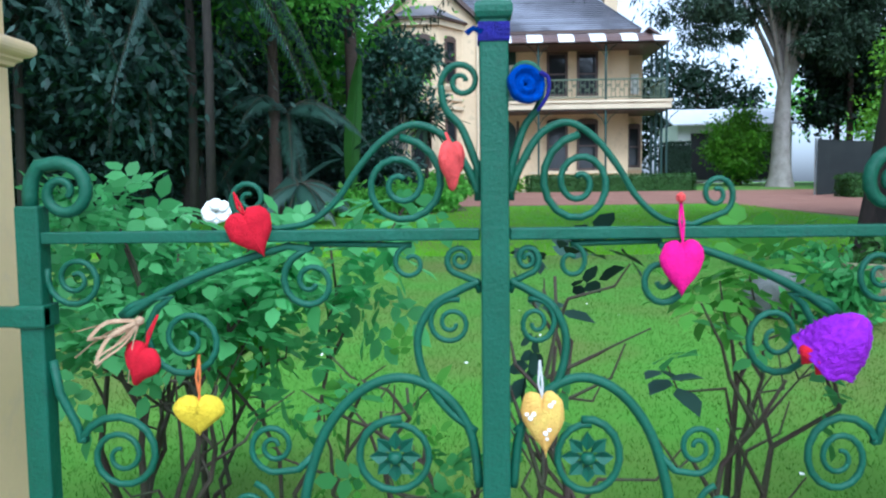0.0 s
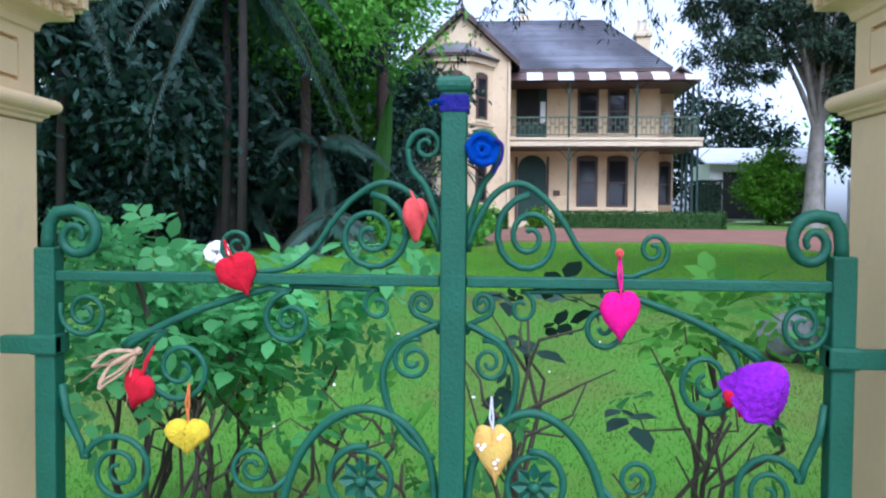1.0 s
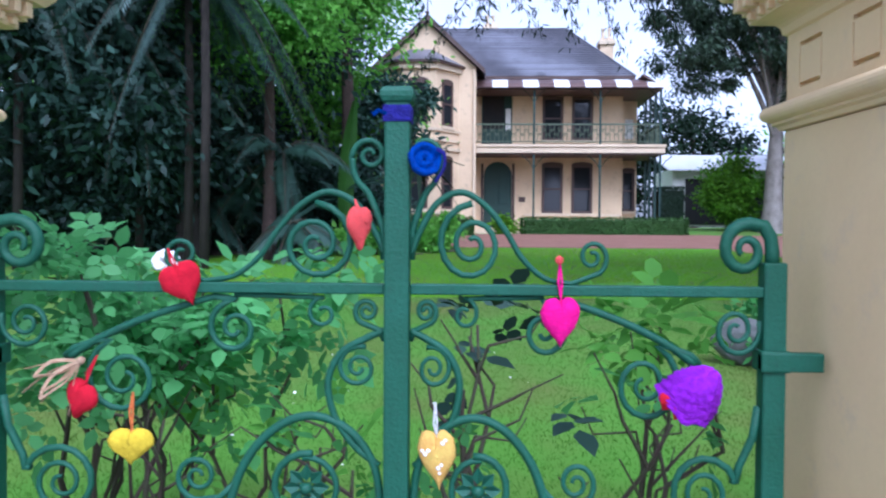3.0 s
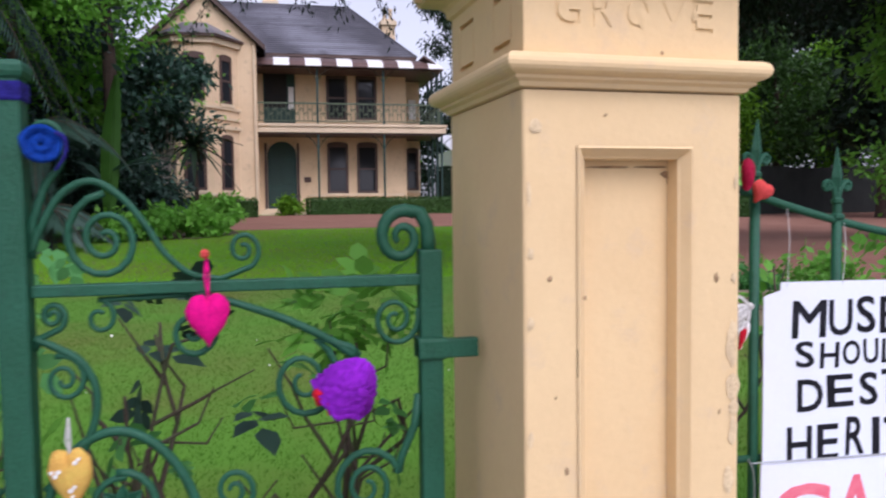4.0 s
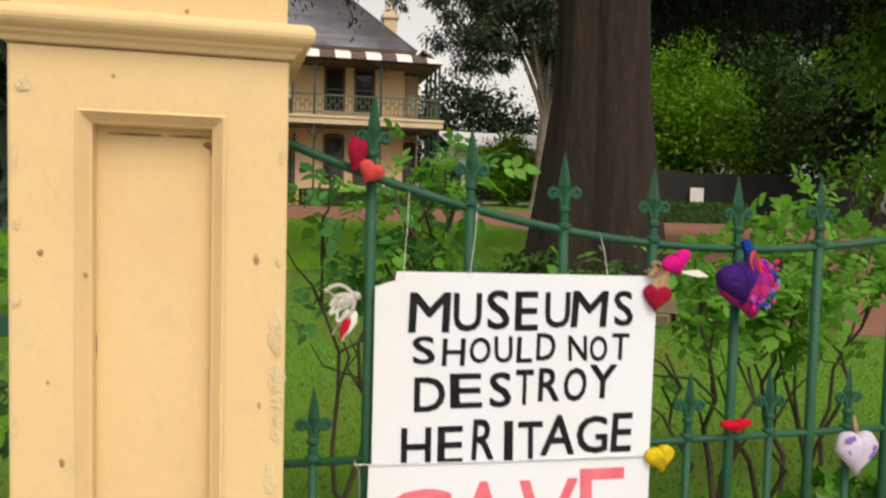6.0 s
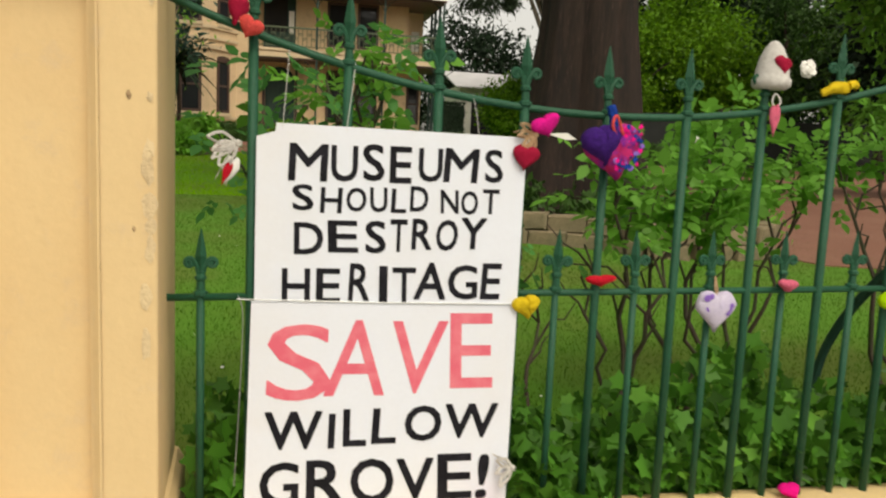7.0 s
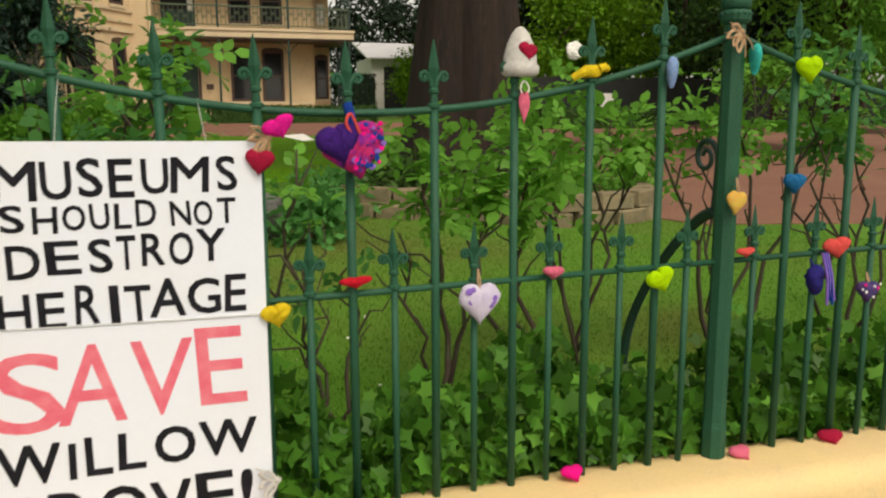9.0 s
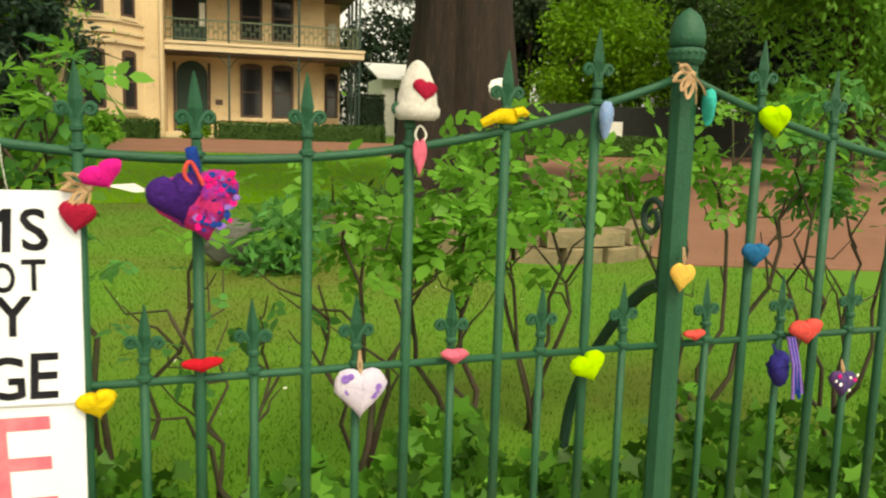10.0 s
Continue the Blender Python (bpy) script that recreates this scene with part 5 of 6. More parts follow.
# leafy plants along the front of the shaded bed and by the steps
for i, (x, y, w, hh, mt) in enumerate([(-4.4, 19.4, 0.6, 0.8, ROSE_LIGHT), (-3.2, 19.9, 0.6, 0.7, FIG_LEAF), (-2.2, 20.4, 0.6, 0.8, ROSE_LIGHT), (-1.1, 21.2, 0.6, 0.9, FIG_LEAF), (-0.7, 22.8, 0.6, 1.1, FIG_LEAF), (-1.8, 32.6, 0.9, 1.0, FIG_LEAF), (1.5, 35.4, 0.5, 0.8, LIGHT_LEAF)]):
    sp = cloud(rg, 14, 0, 0, hh * 0.5, w, w * 0.7, hh * 0.45, 0.15, 0.3)
    tree("bed_shrub", (x, y, ground_z(y)), hh, 0.03, sp, 800, 0.24, mt, TWIG, 180 + i, "broad-leaved green plant at the garden bed", 10, 0.3, 0.55, hh * 0.5)
# bright leafy tree that closes the drive
sp = cloud(rg, 34, 0, 0, 3.6, 2.2, 1.6, 3.2, 0.5, 1.0)
tree("leafy_tree", (15.6, 14.0, ground_z(14)), 6.5, 0.14, sp, 15000, 0.2, ROSE_LIGHT, BARK, 190, "bright leafy tree beside the gravel drive", 10, 0.4, 0.5)


def stone_edging():
    """Two dry-laid courses of rough blocks round the tree bed."""
    edging = thing("stone_edging", (0, 0, 0), "low edging of rough sandstone blocks round the tree bed", "edging")
    r = random.Random(12)
    shapes = []
    for k in range(4):
        bm = boxed(-0.19, 0.19, -0.11, 0.11, 0.0, 0.165, 0.018)
        for v in bm.verts:
            v.co += Vector((r.uniform(-0.012, 0.012), r.uniform(-0.012, 0.012), r.uniform(-0.008, 0.008)))
        shapes.append(mesh_of("stone", bm, SANDSTONE))
    way = smooth([(3.25, 7.85, 0), (3.9, 7.32, 0), (4.5, 7.0, 0), (5.1, 6.48, 0), (5.6, 6.4, 0), (6.15, 6.55, 0), (6.7, 7.2, 0)], 30)
    for course in range(2):
        run = 0.2 * course
        for p, q in zip(way, way[1:]):
            run += (Vector(q) - Vector(p)).length
            if run < 0.39:
                continue
            run = 0.0
            a = math.degrees(math.atan2(q[1] - p[1], q[0] - p[0]))
            st = part("stone", shapes[r.randrange(4)], SANDSTONE, edging)
            st.matrix_basis = pose(q[0], q[1] + 0.02 * course, ground_z(q[1]) - 0.03 + 0.168 * course, r.uniform(-2, 2), r.uniform(-2, 2), a + r.uniform(-5, 5))


stone_edging()


def boulder(x, y, w, d, h, seed):
    """A weathered rock: a ball pushed into flats and hollows, sunk a little into the grass."""
    r = np.random.default_rng(seed)
    bm = bmesh.new()
    bmesh.ops.create_icosphere(bm, subdivisions=4, radius=1.0)
    cuts = [(unit(r.normal(size=3)), r.uniform(0.6, 0.85)) for _ in range(9)]
    waves = [(r.normal(size=3) * 4, r.uniform(0, 6)) for _ in range(6)]
    for v in bm.verts:
        c = np.array(v.co)
        for nrm, lim in cuts:
            over = float(c @ nrm) - lim
            if over > 0:
                c = c - nrm * over * 0.85
        c = c * (1 + 0.02 * sum(math.sin(float(c @ k) + ph) for k, ph in waves))
        v.co = Vector((c[0] * w / 2, c[1] * d / 2, c[2] * h * 0.62 + h * 0.38))
    solo("garden_boulder", bm, BOULDER, (x, y, ground_z(y)), "weathered grey boulder lying on the lawn", "boulder", "boulders", smooth=True)


boulder(2.5, 6.5, 0.6, 0.5, 0.38, 5)


def screen_fence():
    f = thing("screen_fence", (12.5, 29.5, ground_z(29.5)), "black shade-cloth screen fence on posts", "fence")
    bm = bmesh.new()
    n = 60
    rng = random.Random(3)
    rows = [[bm.verts.new((30 * k / n, 0.05 * math.sin(k * 1.3) + rng.uniform(-0.02, 0.02), z + 0.05 * math.sin(k * 0.7 + z))) for k in range(n + 1)] for z in (0.0, 0.7, 1.4, 2.0)]
    for a, b in zip(rows, rows[1:]):
        for k in range(n):
            bm.faces.new((a[k], a[k + 1], b[k + 1], b[k]))
    part("cloth", bm, SHADE_CLOTH, f)
    for k in range(11):
        part("post", tube(bmesh.new(), [(3 * k, 0.12, -0.1), (3 * k, 0.12, 2.1)], 0.04, 8), GALV, f)


screen_fence()
board = thing("notice_board", (18.1, 29.2, ground_z(29.2)), "small white notice board on a post before the screen", "notice board")
part("panel", boxed(-0.3, 0.3, -0.02, 0.02, 0.45, 1.35, 0.01), STRIPE_WHITE, board)
part("post", tube(bmesh.new(), [(0, 0.04, -0.1), (0, 0.04, 1.3)], 0.03, 8), GALV, board)


def shed():
    s = thing("white_shed", (15.6, 52, 1.8), "low white building with pale metal roof", "shed")
    part("wall", boxed(-3, 4, -2, 3, 0, 3.6), STRIPE_WHITE, s)
    bm = bmesh.new()
    vs = [bm.verts.new(v) for v in ((-3.4, -2.5, 3.55), (4.4, -2.5, 3.55), (4.4, 2.5, 4.9), (-3.4, 2.5, 4.9), (-3.4, -2.5, 3.45), (4.4, -2.5, 3.45), (4.4, 2.5, 4.8), (-3.4, 2.5, 4.8))]
    for f in ((0, 1, 2, 3), (7, 6, 5, 4), (0, 4, 5, 1), (1, 5, 6, 2), (2, 6, 7, 3), (3, 7, 4, 0)):
        bm.faces.new([vs[k] for k in f])
    part("roof", bm, SHED_ROOF, s)
    part("opening", boxed(-2.2, 3.0, -2.05, -2.0, 0.1, 3.0), DARK_ROOM, s)


shed()


def grass_patch(x0, x1, y0, y1, n, seed, size, mat=GRASS):
    rng = np.random.default_rng(seed)
    y = y0 + (y1 - y0) * rng.uniform(0, 1, n) ** 1.4
    x = x0 + (x1 - x0) * rng.uniform(0, 1, n)
    base = np.stack([x, y, ground_z(y)], axis=1)
    lean = rng.normal(size=(n, 3)) * [0.5, 0.5, 0.0] + [0, 0, 1]
    ln = size * rng.uniform(0.5, 1.3, (n, 1))
    tip = base + unit(lean) * ln
    side = unit(np.cross(lean, rng.normal(size=(n, 3)))) * size * 0.09
    tri = np.stack([base - side, base + side, tip], axis=1)
    solo("grass", quads("grass", tri, mat, 3), mat, (0, 0, 0), "short green lawn grass behind the gate and fence", "grass", kind="stuff")


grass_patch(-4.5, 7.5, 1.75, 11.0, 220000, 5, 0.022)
# the far strip looks sunlit through its blade colour alone
grass_patch(-6.0, 8.0, 11.0, 23.8, 110000, 6, 0.045, SUNLIT_GRASS)


def rose_leaves(rng, centres, along, leaf):
    """Compound leaves: a terminal leaflet and pairs along a short stalk, all in one tilted plane."""
    n = len(centres)
    along = unit(along)
    side = unit(np.cross(along, rng.normal(size=(n, 3)) * 0.35 + [0, 0, 1.0]))
    up = np.cross(side, along)
    size = leaf * rng.uniform(0.6, 1.15, (n, 1))
    out = []
    for step, sg, s in ((1.9, 0, 1.15), (1.15, 1, 1.0), (1.15, -1, 1.0), (0.35, 1, 0.75), (0.35, -1, 0.75)):
        way = unit(along * (1.0 if sg == 0 else 0.55) + side * sg + up * rng.normal(size=(n, 1)) * 0.22)
        base = centres + along * size * step * 0.62 - up * size * 0.12 * step
        across = unit(np.cross(up, way))
        ln, wd = size * s * 1.0, size * s * 0.66
        ridge = up * wd * 0.16
        low, high = base + way * ln * 0.28 + ridge, base + way * ln * 0.64 + ridge
        tip = base + way * ln - up * ln * 0.14
        out.append(np.stack([base, low + across * wd * 0.46 - ridge, high + across * wd * 0.42 - ridge, tip, high - across * wd * 0.42 - ridge, low - across * wd * 0.46 - ridge], axis=1))
    return np.concatenate(out)


def rose_bush(x, y, h, w, seed, n, mat=ROSE_LEAF, stems=6, leaf=0.045, low=0.35, label="leafy green rose bush with thin brown stems"):
    """Crooked thorny stems that fork, with compound leaves towards their ends."""
    r, rng = random.Random(seed), np.random.default_rng(seed)
    z = ground_z(y)
    t = thing("rose_bush", (x, y, z), label, "bush", "rose bushes")
    tips = []
    for k in range(stems):
        a = r.uniform(0, 6.28)
        lean = r.uniform(0.3, 1.0) * w
        p = [Vector((r.uniform(-0.05, 0.05), r.uniform(-0.05, 0.05), -0.03))]
        hh = h * r.uniform(0.65, 1.0)
        zig = r.choice((-1, 1))
        for j in range(1, 9):
            f = j / 8
            kink = r.uniform(-0.045, 0.045) if j > 1 else zig * 0.03
            p.append(Vector((lean * math.cos(a) * f ** 0.8 + kink, 0.5 * lean * math.sin(a) * f + r.uniform(-0.05, 0.05), hh * (f + r.uniform(-0.03, 0.03) * (f < 1)))))
        stem = part("stem", tube(bmesh.new(), p, 0.0125 * r.uniform(0.7, 1.2), 6, 0.004), TWIG, t, "", True)
        for q in (p[5], p[6], p[7], p[8]):
            tips.append((*q, 0.13 * r.uniform(0.7, 1.3)))
        for j in (4, 5, 6, 7):
            d = Vector((r.uniform(-1, 1), r.uniform(-0.6, 0.6), r.uniform(0.35, 1.2))).normalized() * r.uniform(0.14, 0.34)
            e = Vector((r.uniform(-0.04, 0.04), 0, r.uniform(0.0, 0.05)))
            part("twig", tube(bmesh.new(), [p[j], p[j] + d * 0.35 + e, p[j] + d * 0.7 - e * 0.5, p[j] + d], 0.006, 5, 0.002), TWIG, stem)
            tips.append((*(p[j] + d), 0.11))
    tips = [q for q in tips if q[2] > low]
    pos, way = clumps(rng, tips, max(8, int(n * 0.34)), 0.9, 0.25)
    part("leaves", quads("leaves", rose_leaves(rng, pos, way, leaf * 0.86), mat, 6), mat, t)
    return t


rose_bush(-0.78, 2.0, 1.12, 0.28, 1, 760, TEAL_LEAF, 4, 0.062, 0.86)
rose_bush(-1.04, 2.35, 1.14, 0.46, 21, 760, TEAL_LEAF, 4, 0.076, 0.80)
rose_bush(-0.50, 2.3, 1.12, 0.20, 2, 300, TEAL_LEAF, 2, 0.080, 0.72)
rose_bush(-0.86, 2.7, 1.08, 0.34, 22, 460, ROSE_LIGHT, 3, 0.085, 0.7)
rose_bush(-0.16, 2.05, 0.78, 0.24, 3, 60, ROSE_LIGHT, 2, 0.065, 0.35)
rose_bush(0.02, 1.85, 0.74, 0.16, 4, 130, ROSE_LEAF, 2, 0.065, 0.4)
rose_bush(0.45, 1.82, 0.98, 0.44, 5, 26, ROSE_LEAF, 4, 0.065, 0.8, "nearly bare rose bush with few dark leaves")
rose_bush(0.22, 1.95, 1.0, 0.16, 15, 34, SHADE_LEAF, 2, 0.085, 0.8, "nearly bare rose bush with few dark leaves")
rose_bush(0.70, 2.1, 1.28, 0.20, 6, 90, ROSE_LIGHT, 2, 0.085, 0.95)
rose_bush(1.60, 2.4, 1.40, 0.40, 7, 360, ROSE_LEAF, 4, 0.065, 0.85)
rose_bush(2.05, 2.5, 1.38, 0.40, 17, 360, ROSE_LIGHT, 4, 0.065, 0.85)
rose_bush(2.45, 2.2, 0.85, 0.4, 8, 50, ROSE_LEAF, 3, 0.055, 0.6)
rose_bush(2.85, 2.3, 1.12, 0.34, 9, 340, ROSE_LIGHT, 3, 0.065, 0.82)
rose_bush(3.20, 2.5, 1.28, 0.40, 18, 460, ROSE_LIGHT, 3, 0.068, 0.84)
rose_bush(3.62, 2.8, 1.34, 0.45, 10, 480, ROSE_LIGHT, 4, 0.068, 0.92)
rose_bush(4.2, 2.5, 1.34, 0.5, 11, 480, ROSE_LIGHT, 4, 0.06, 1.0)
rose_bush(4.8, 2.4, 1.34, 0.5, 12, 460, ROSE_LEAF, 4, 0.06, 1.0)
rose_bush(5.5, 2.6, 1.34, 0.5, 13, 380, ROSE_LIGHT, 4, 0.06, 0.95)


def ivy_leaves(rng, centres, along, size):
    """Lobed ivy leaves: each an outline of ten corners, cupped a little along its midrib."""
    outline = ((0, 0.06), (0.30, -0.06), (0.33, 0.20), (0.56, 0.42), (0.24, 0.54), (0, 1.0), (-0.24, 0.54), (-0.56, 0.42), (-0.33, 0.20), (-0.30, -0.06))
    n = len(centres)
    along = unit(along)
    side = unit(np.cross(along, rng.normal(size=(n, 3)) + [0, -0.8, 0.4]))
    up = np.cross(side, along)
    sz = size * rng.uniform(0.55, 1.25, (n, 1))
    return np.stack([centres + side * sz * u + along * sz * (v - 0.4) + up * sz * (0.22 * abs(u) - 0.18 * v * v) for u, v in outline], axis=1)


def ivy(x0, x1, seed, n, mat, size, front=1.435, high=1.0):
    rng = np.random.default_rng(seed)
    x, y = rng.uniform(x0, x1, n), front + (1.98 - front) * rng.uniform(0, 1, n) ** 1.3
    hump = 0.72 + 0.08 * np.sin(x * 7) + 0.07 * np.sin(x * 17 + 2)
    floor_z = np.where(y < 1.47, WALL_TOP + 0.01, 0.30)
    top = floor_z + (hump * high - floor_z) * np.clip(0.45 + (y - front) / 0.18, 0.45, 1.0) * np.clip((2.1 - y) / 0.25, 0.3, 1)
    p = np.stack([x, y, floor_z + (top - floor_z) * rng.uniform(0.0, 1.0, n)], axis=1)
    solo("ivy", quads("ivy", ivy_leaves(rng, p, rng.normal(size=(n, 3)) * 0.8 + [0, -0.5, -0.1], size), mat, 10), mat, (0, 0, 0), "dense green ivy creeping over the low wall's back edge", "ivy", kind="stuff")


ivy(1.4, 6.2, 4, 7500, IVY, 0.062)
ivy(1.4, 6.2, 14, 1600, ROSE_LIGHT, 0.060)
# a trail that spills forward between the pickets
ivy(2.16, 2.45, 24, 130, IVY, 0.062, 1.33, 0.86)


# ---- knitted and felt hearts hung on the iron ----
def heart_outline(n=28):
    out = []
    for k in range(n):
        t = 2 * math.pi * k / n
        out.append((16 * math.sin(t) ** 3 / 34.0, (13 * math.cos(t) - 3.6 * math.cos(2 * t) - 1.5 * math.cos(3 * t) - 0.7 * math.cos(4 * t)) / 28.5))
    return out


def heart_mesh(w, h, depth, mat, seed=0, rough=0.0):
    """A stuffed heart: its outline puffed to both sides."""
    r = random.Random(seed)
    bm = bmesh.new()
    line = [(x * (1 + r.uniform(-0.05, 0.05)), z * (1 + r.uniform(-0.05, 0.05))) for x, z in heart_outline()]
    levels = ((1.0, 0.0), (0.93, 0.42), (0.78, 0.70), (0.5, 0.92), (0.2, 1.0))
    edge = [bm.verts.new((x * w, 0, z * h)) for x, z in line]
    n = len(edge)
    for sg in (-1, 1):
        prev = edge
        for k, d in levels[1:]:
            ring = [bm.verts.new((x * w * k, sg * depth / 2 * d * (1 + r.uniform(-rough, rough)), z * h * k)) for x, z in line]
            for i in range(n):
                bm.faces.new((prev[i], prev[(i + 1) % n], ring[(i + 1) % n], ring[i]))
            prev = ring
        bm.faces.new(prev)
    return mesh_of("heart", bm, mat, True)


def string_part(parent, pts, mat, r=0.0016, name="string"):
    return part(name, tube(bmesh.new(), pts, r, 5), mat, parent)


def heart(at, w, h, depth, mat, label, turn=0, lean=0, tip=0, string=None, string_mat=None, seed=0, rough=0.06):
    """A hanging heart; string: the height over its centre at which its loop is tied."""
    t = thing("hanging_heart", at, label, "heart ornament", "hanging hearts")
    t.matrix_basis = pose(*at, tip, lean, turn)
    body = part("heart", heart_mesh(w, h, depth, mat, seed, rough), mat, t)
    if string:
        string_part(t, [(0, 0, h * 0.2), (0.003, 0.002, string * 0.6), (0, 0.012, string)], string_mat or mat, 0.0022)
        string_part(t, [(0.004, 0, h * 0.2), (-0.004, 0.002, string * 0.6), (0, 0.012, string)], string_mat or mat, 0.0022)
    return t


def bow(at, mat, label, size=0.05, seed=0, loops=4, start=150, spread=36, wide=0.0042):
    """A loose tied bow of flat strips: loops fanned out from start, loose ends and a knot."""
    r = random.Random(seed)
    t = thing("tied_bow", at, label, "ribbon bow", "ties")
    for k in range(loops):
        a = radians(start + spread * k + r.uniform(-10, 10))
        ln, fat = size * r.uniform(0.75, 1.1), r.uniform(0.10, 0.24)
        d, q = Vector((math.cos(a), -0.25, math.sin(a))), Vector((-math.sin(a), 0, math.cos(a)))
        pts = [Vector((0, 0, 0)), d * ln * 0.45 + q * ln * fat, d * ln * 0.9 + q * ln * fat * 0.7, d * ln - Vector((0, 0, ln * 0.08)), d * ln * 0.6 - q * ln * fat, Vector((0, -0.003, 0))]
        part("loop", tube(bmesh.new(), smooth(pts, 4), wide, 6, flat=0.35), mat, t)
    for k in range(4):
        a = radians(start + r.uniform(-20, spread * loops + 20))
        ln = size * r.uniform(0.8, 1.4)
        pts = [(0, 0, 0), (math.cos(a) * ln * 0.5, -0.008, math.sin(a) * ln * 0.5 + r.uniform(-0.006, 0.006)), (math.cos(a) * ln, -0.004, math.sin(a) * ln - 0.2 * ln * r.uniform(0, 1))]
        part("end", tube(bmesh.new(), smooth(pts, 4), wide * 0.7, 5, wide * 0.45, flat=0.4), mat, t)
    part("knot", lathe(bmesh.new(), [(0.002, -0.008), (0.008, -0.004), (0.009, 0.003), (0.002, 0.008)], 7), mat, t)
    return t


def dots(parent, mat, spots, y, r=0.006, name="dot"):
    """Small raised spots of another yarn or print."""
    me = mesh_of(name, lathe(bmesh.new(), [(r * 0.9, 0.0), (r, 0.0006), (r * 0.7, 0.0012)], 7), mat)
    for x, z, s in spots:
        d = part(name, me, mat, parent)
        d.matrix_basis = pose(x, y, z, 90, 0, 0) @ Matrix.Diagonal((s, s, 1, 1))


RED = cloth("red_felt", (0.62, 0.012, 0.03))
CRIMSON = cloth("crimson_felt", (0.42, 0.012, 0.05))
CORAL = cloth("coral_felt", (0.85, 0.10, 0.09))
HOT_PINK = cloth("hot_pink_felt", (0.90, 0.008, 0.26))
MAGENTA = cloth("magenta_felt", (0.82, 0.012, 0.30))
PINK = cloth("pink_felt", (0.80, 0.16, 0.26))
YELLOW = cloth("yellow_knit", (0.82, 0.60, 0.03), (0.70, 0.48, 0.02), 120)
GOLD = cloth("gold_print", (0.80, 0.45, 0.10), (0.80, 0.60, 0.12), 25)
PURPLE = cloth("purple_knit", (0.37, 0.03, 0.68), (0.20, 0.015, 0.42), 70)
PLUM = cloth("plum_knit", (0.06, 0.015, 0.20), (0.03, 0.01, 0.10), 130)
BLUE_PINK = cloth("pink_blue_yarn", (0.62, 0.03, 0.18), (0.05, 0.03, 0.45), 45)
ROYAL = cloth("royal_blue_knit", (0.008, 0.055, 0.34), (0.004, 0.025, 0.17), 90)
NAVY = cloth("navy_yarn", (0.03, 0.025, 0.22), (0.015, 0.012, 0.10), 90)
TEAL_BLUE = cloth("teal_blue_knit", (0.012, 0.16, 0.36), (0.01, 0.10, 0.26), 90)
PALE_BLUE = cloth("pale_blue_yarn", (0.22, 0.36, 0.66), (0.40, 0.50, 0.72), 90)
TURQUOISE = cloth("turquoise_felt", (0.03, 0.55, 0.48))
LIME = cloth("lime_felt", (0.45, 0.78, 0.01), (0.38, 0.68, 0.01))
LILAC = cloth("lilac_print", (0.72, 0.66, 0.82), (0.62, 0.56, 0.78), 30, 0.7)
VIOLET = cloth("violet_print", (0.30, 0.16, 0.62), None, 60, 0.7)
STRAW = cloth("straw_raffia", (0.52, 0.33, 0.19), (0.62, 0.44, 0.28), 60)
WHITE_WOOL = cloth("white_wool", (0.72, 0.70, 0.66), (0.55, 0.52, 0.48), 90)
ORANGE = cloth("orange_cord", (0.70, 0.20, 0.05))
DOT_DARK = cloth("dark_dotted_cotton", (0.07, 0.06, 0.20), (0.20, 0.05, 0.18), 60)
PETAL = material("white_petal", (0.80, 0.79, 0.74), 0.6, second=(0.70, 0.70, 0.62), scale=40, amount=0.5)

# on the gate
FRONT = FY - 0.022
heart((-0.318, FRONT, 1.455), 0.088, 0.098, 0.030, RED, "red felt heart tied to the gate's top rail", 8, -24, 4, 0.07, RED, 1)
heart((-0.521, FRONT, 1.222), 0.086, 0.088, 0.034, RED, "red stuffed heart hanging from raffia on the gate", -25, 20, 0, 0.09, RED, 2)
bow((-0.522, FRONT, 1.296), STRAW, "beige raffia bow tied to the gate", 0.09, 3, 3, 200, 16, 0.0040)
heart((-0.421, FRONT, 1.132), 0.098, 0.080, 0.036, YELLOW, "fluffy yellow knitted heart on orange cord", 5, 0, 0, 0.10, ORANGE, 4, 0.2)
heart((0.033, FRONT, 1.568), 0.080, 0.092, 0.028, CORAL, "coral felt heart turned edge on to the gate", 62, 0, 0, 0.05, CORAL, 5)
heart((0.423, FRONT, 1.390), 0.082, 0.106, 0.030, HOT_PINK, "hot pink felt heart hanging from the gate rail", 4, 0, 0, 0.115, HOT_PINK, 6)
solo("string_knot", lathe(bmesh.new(), [(0.002, -0.009), (0.008, -0.004), (0.008, 0.004), (0.002, 0.009)], 7), CORAL, (0.420, FRONT, 1.502), "small coral yarn knot above the pink heart", "knot")
gold = heart((0.187, FRONT, 1.121), 0.082, 0.128, 0.034, GOLD, "yellow and tan print heart with white flowers", -10, -4, 0, 0.10, WHITE_WOOL, 7)
dots(gold, PETAL, [(-0.020, 0.005, 1.0), (-0.014, 0.012, 1.0), (-0.026, 0.012, 0.8), (0.016, 0.026, 1.0), (0.022, 0.032, 0.8), (0.004, -0.022, 1.0), (0.011, -0.016, 0.8), (0.006, -0.032, 0.7)], -0.0165, 0.0045, "printed_flower")


crochet = thing("crochet_cap", (0.672, FRONT - 0.045, 1.262), "ruffled purple crochet cap with red lining hung on the gate", "crochet cap")
crochet.matrix_basis = pose(0.672, FRONT - 0.045, 1.264, 24, 30, 0) @ Matrix.Diagonal((0.88, 0.88, 0.88, 1))
rc = random.Random(8)
bm = bmesh.new()
rings = []
rows = 26
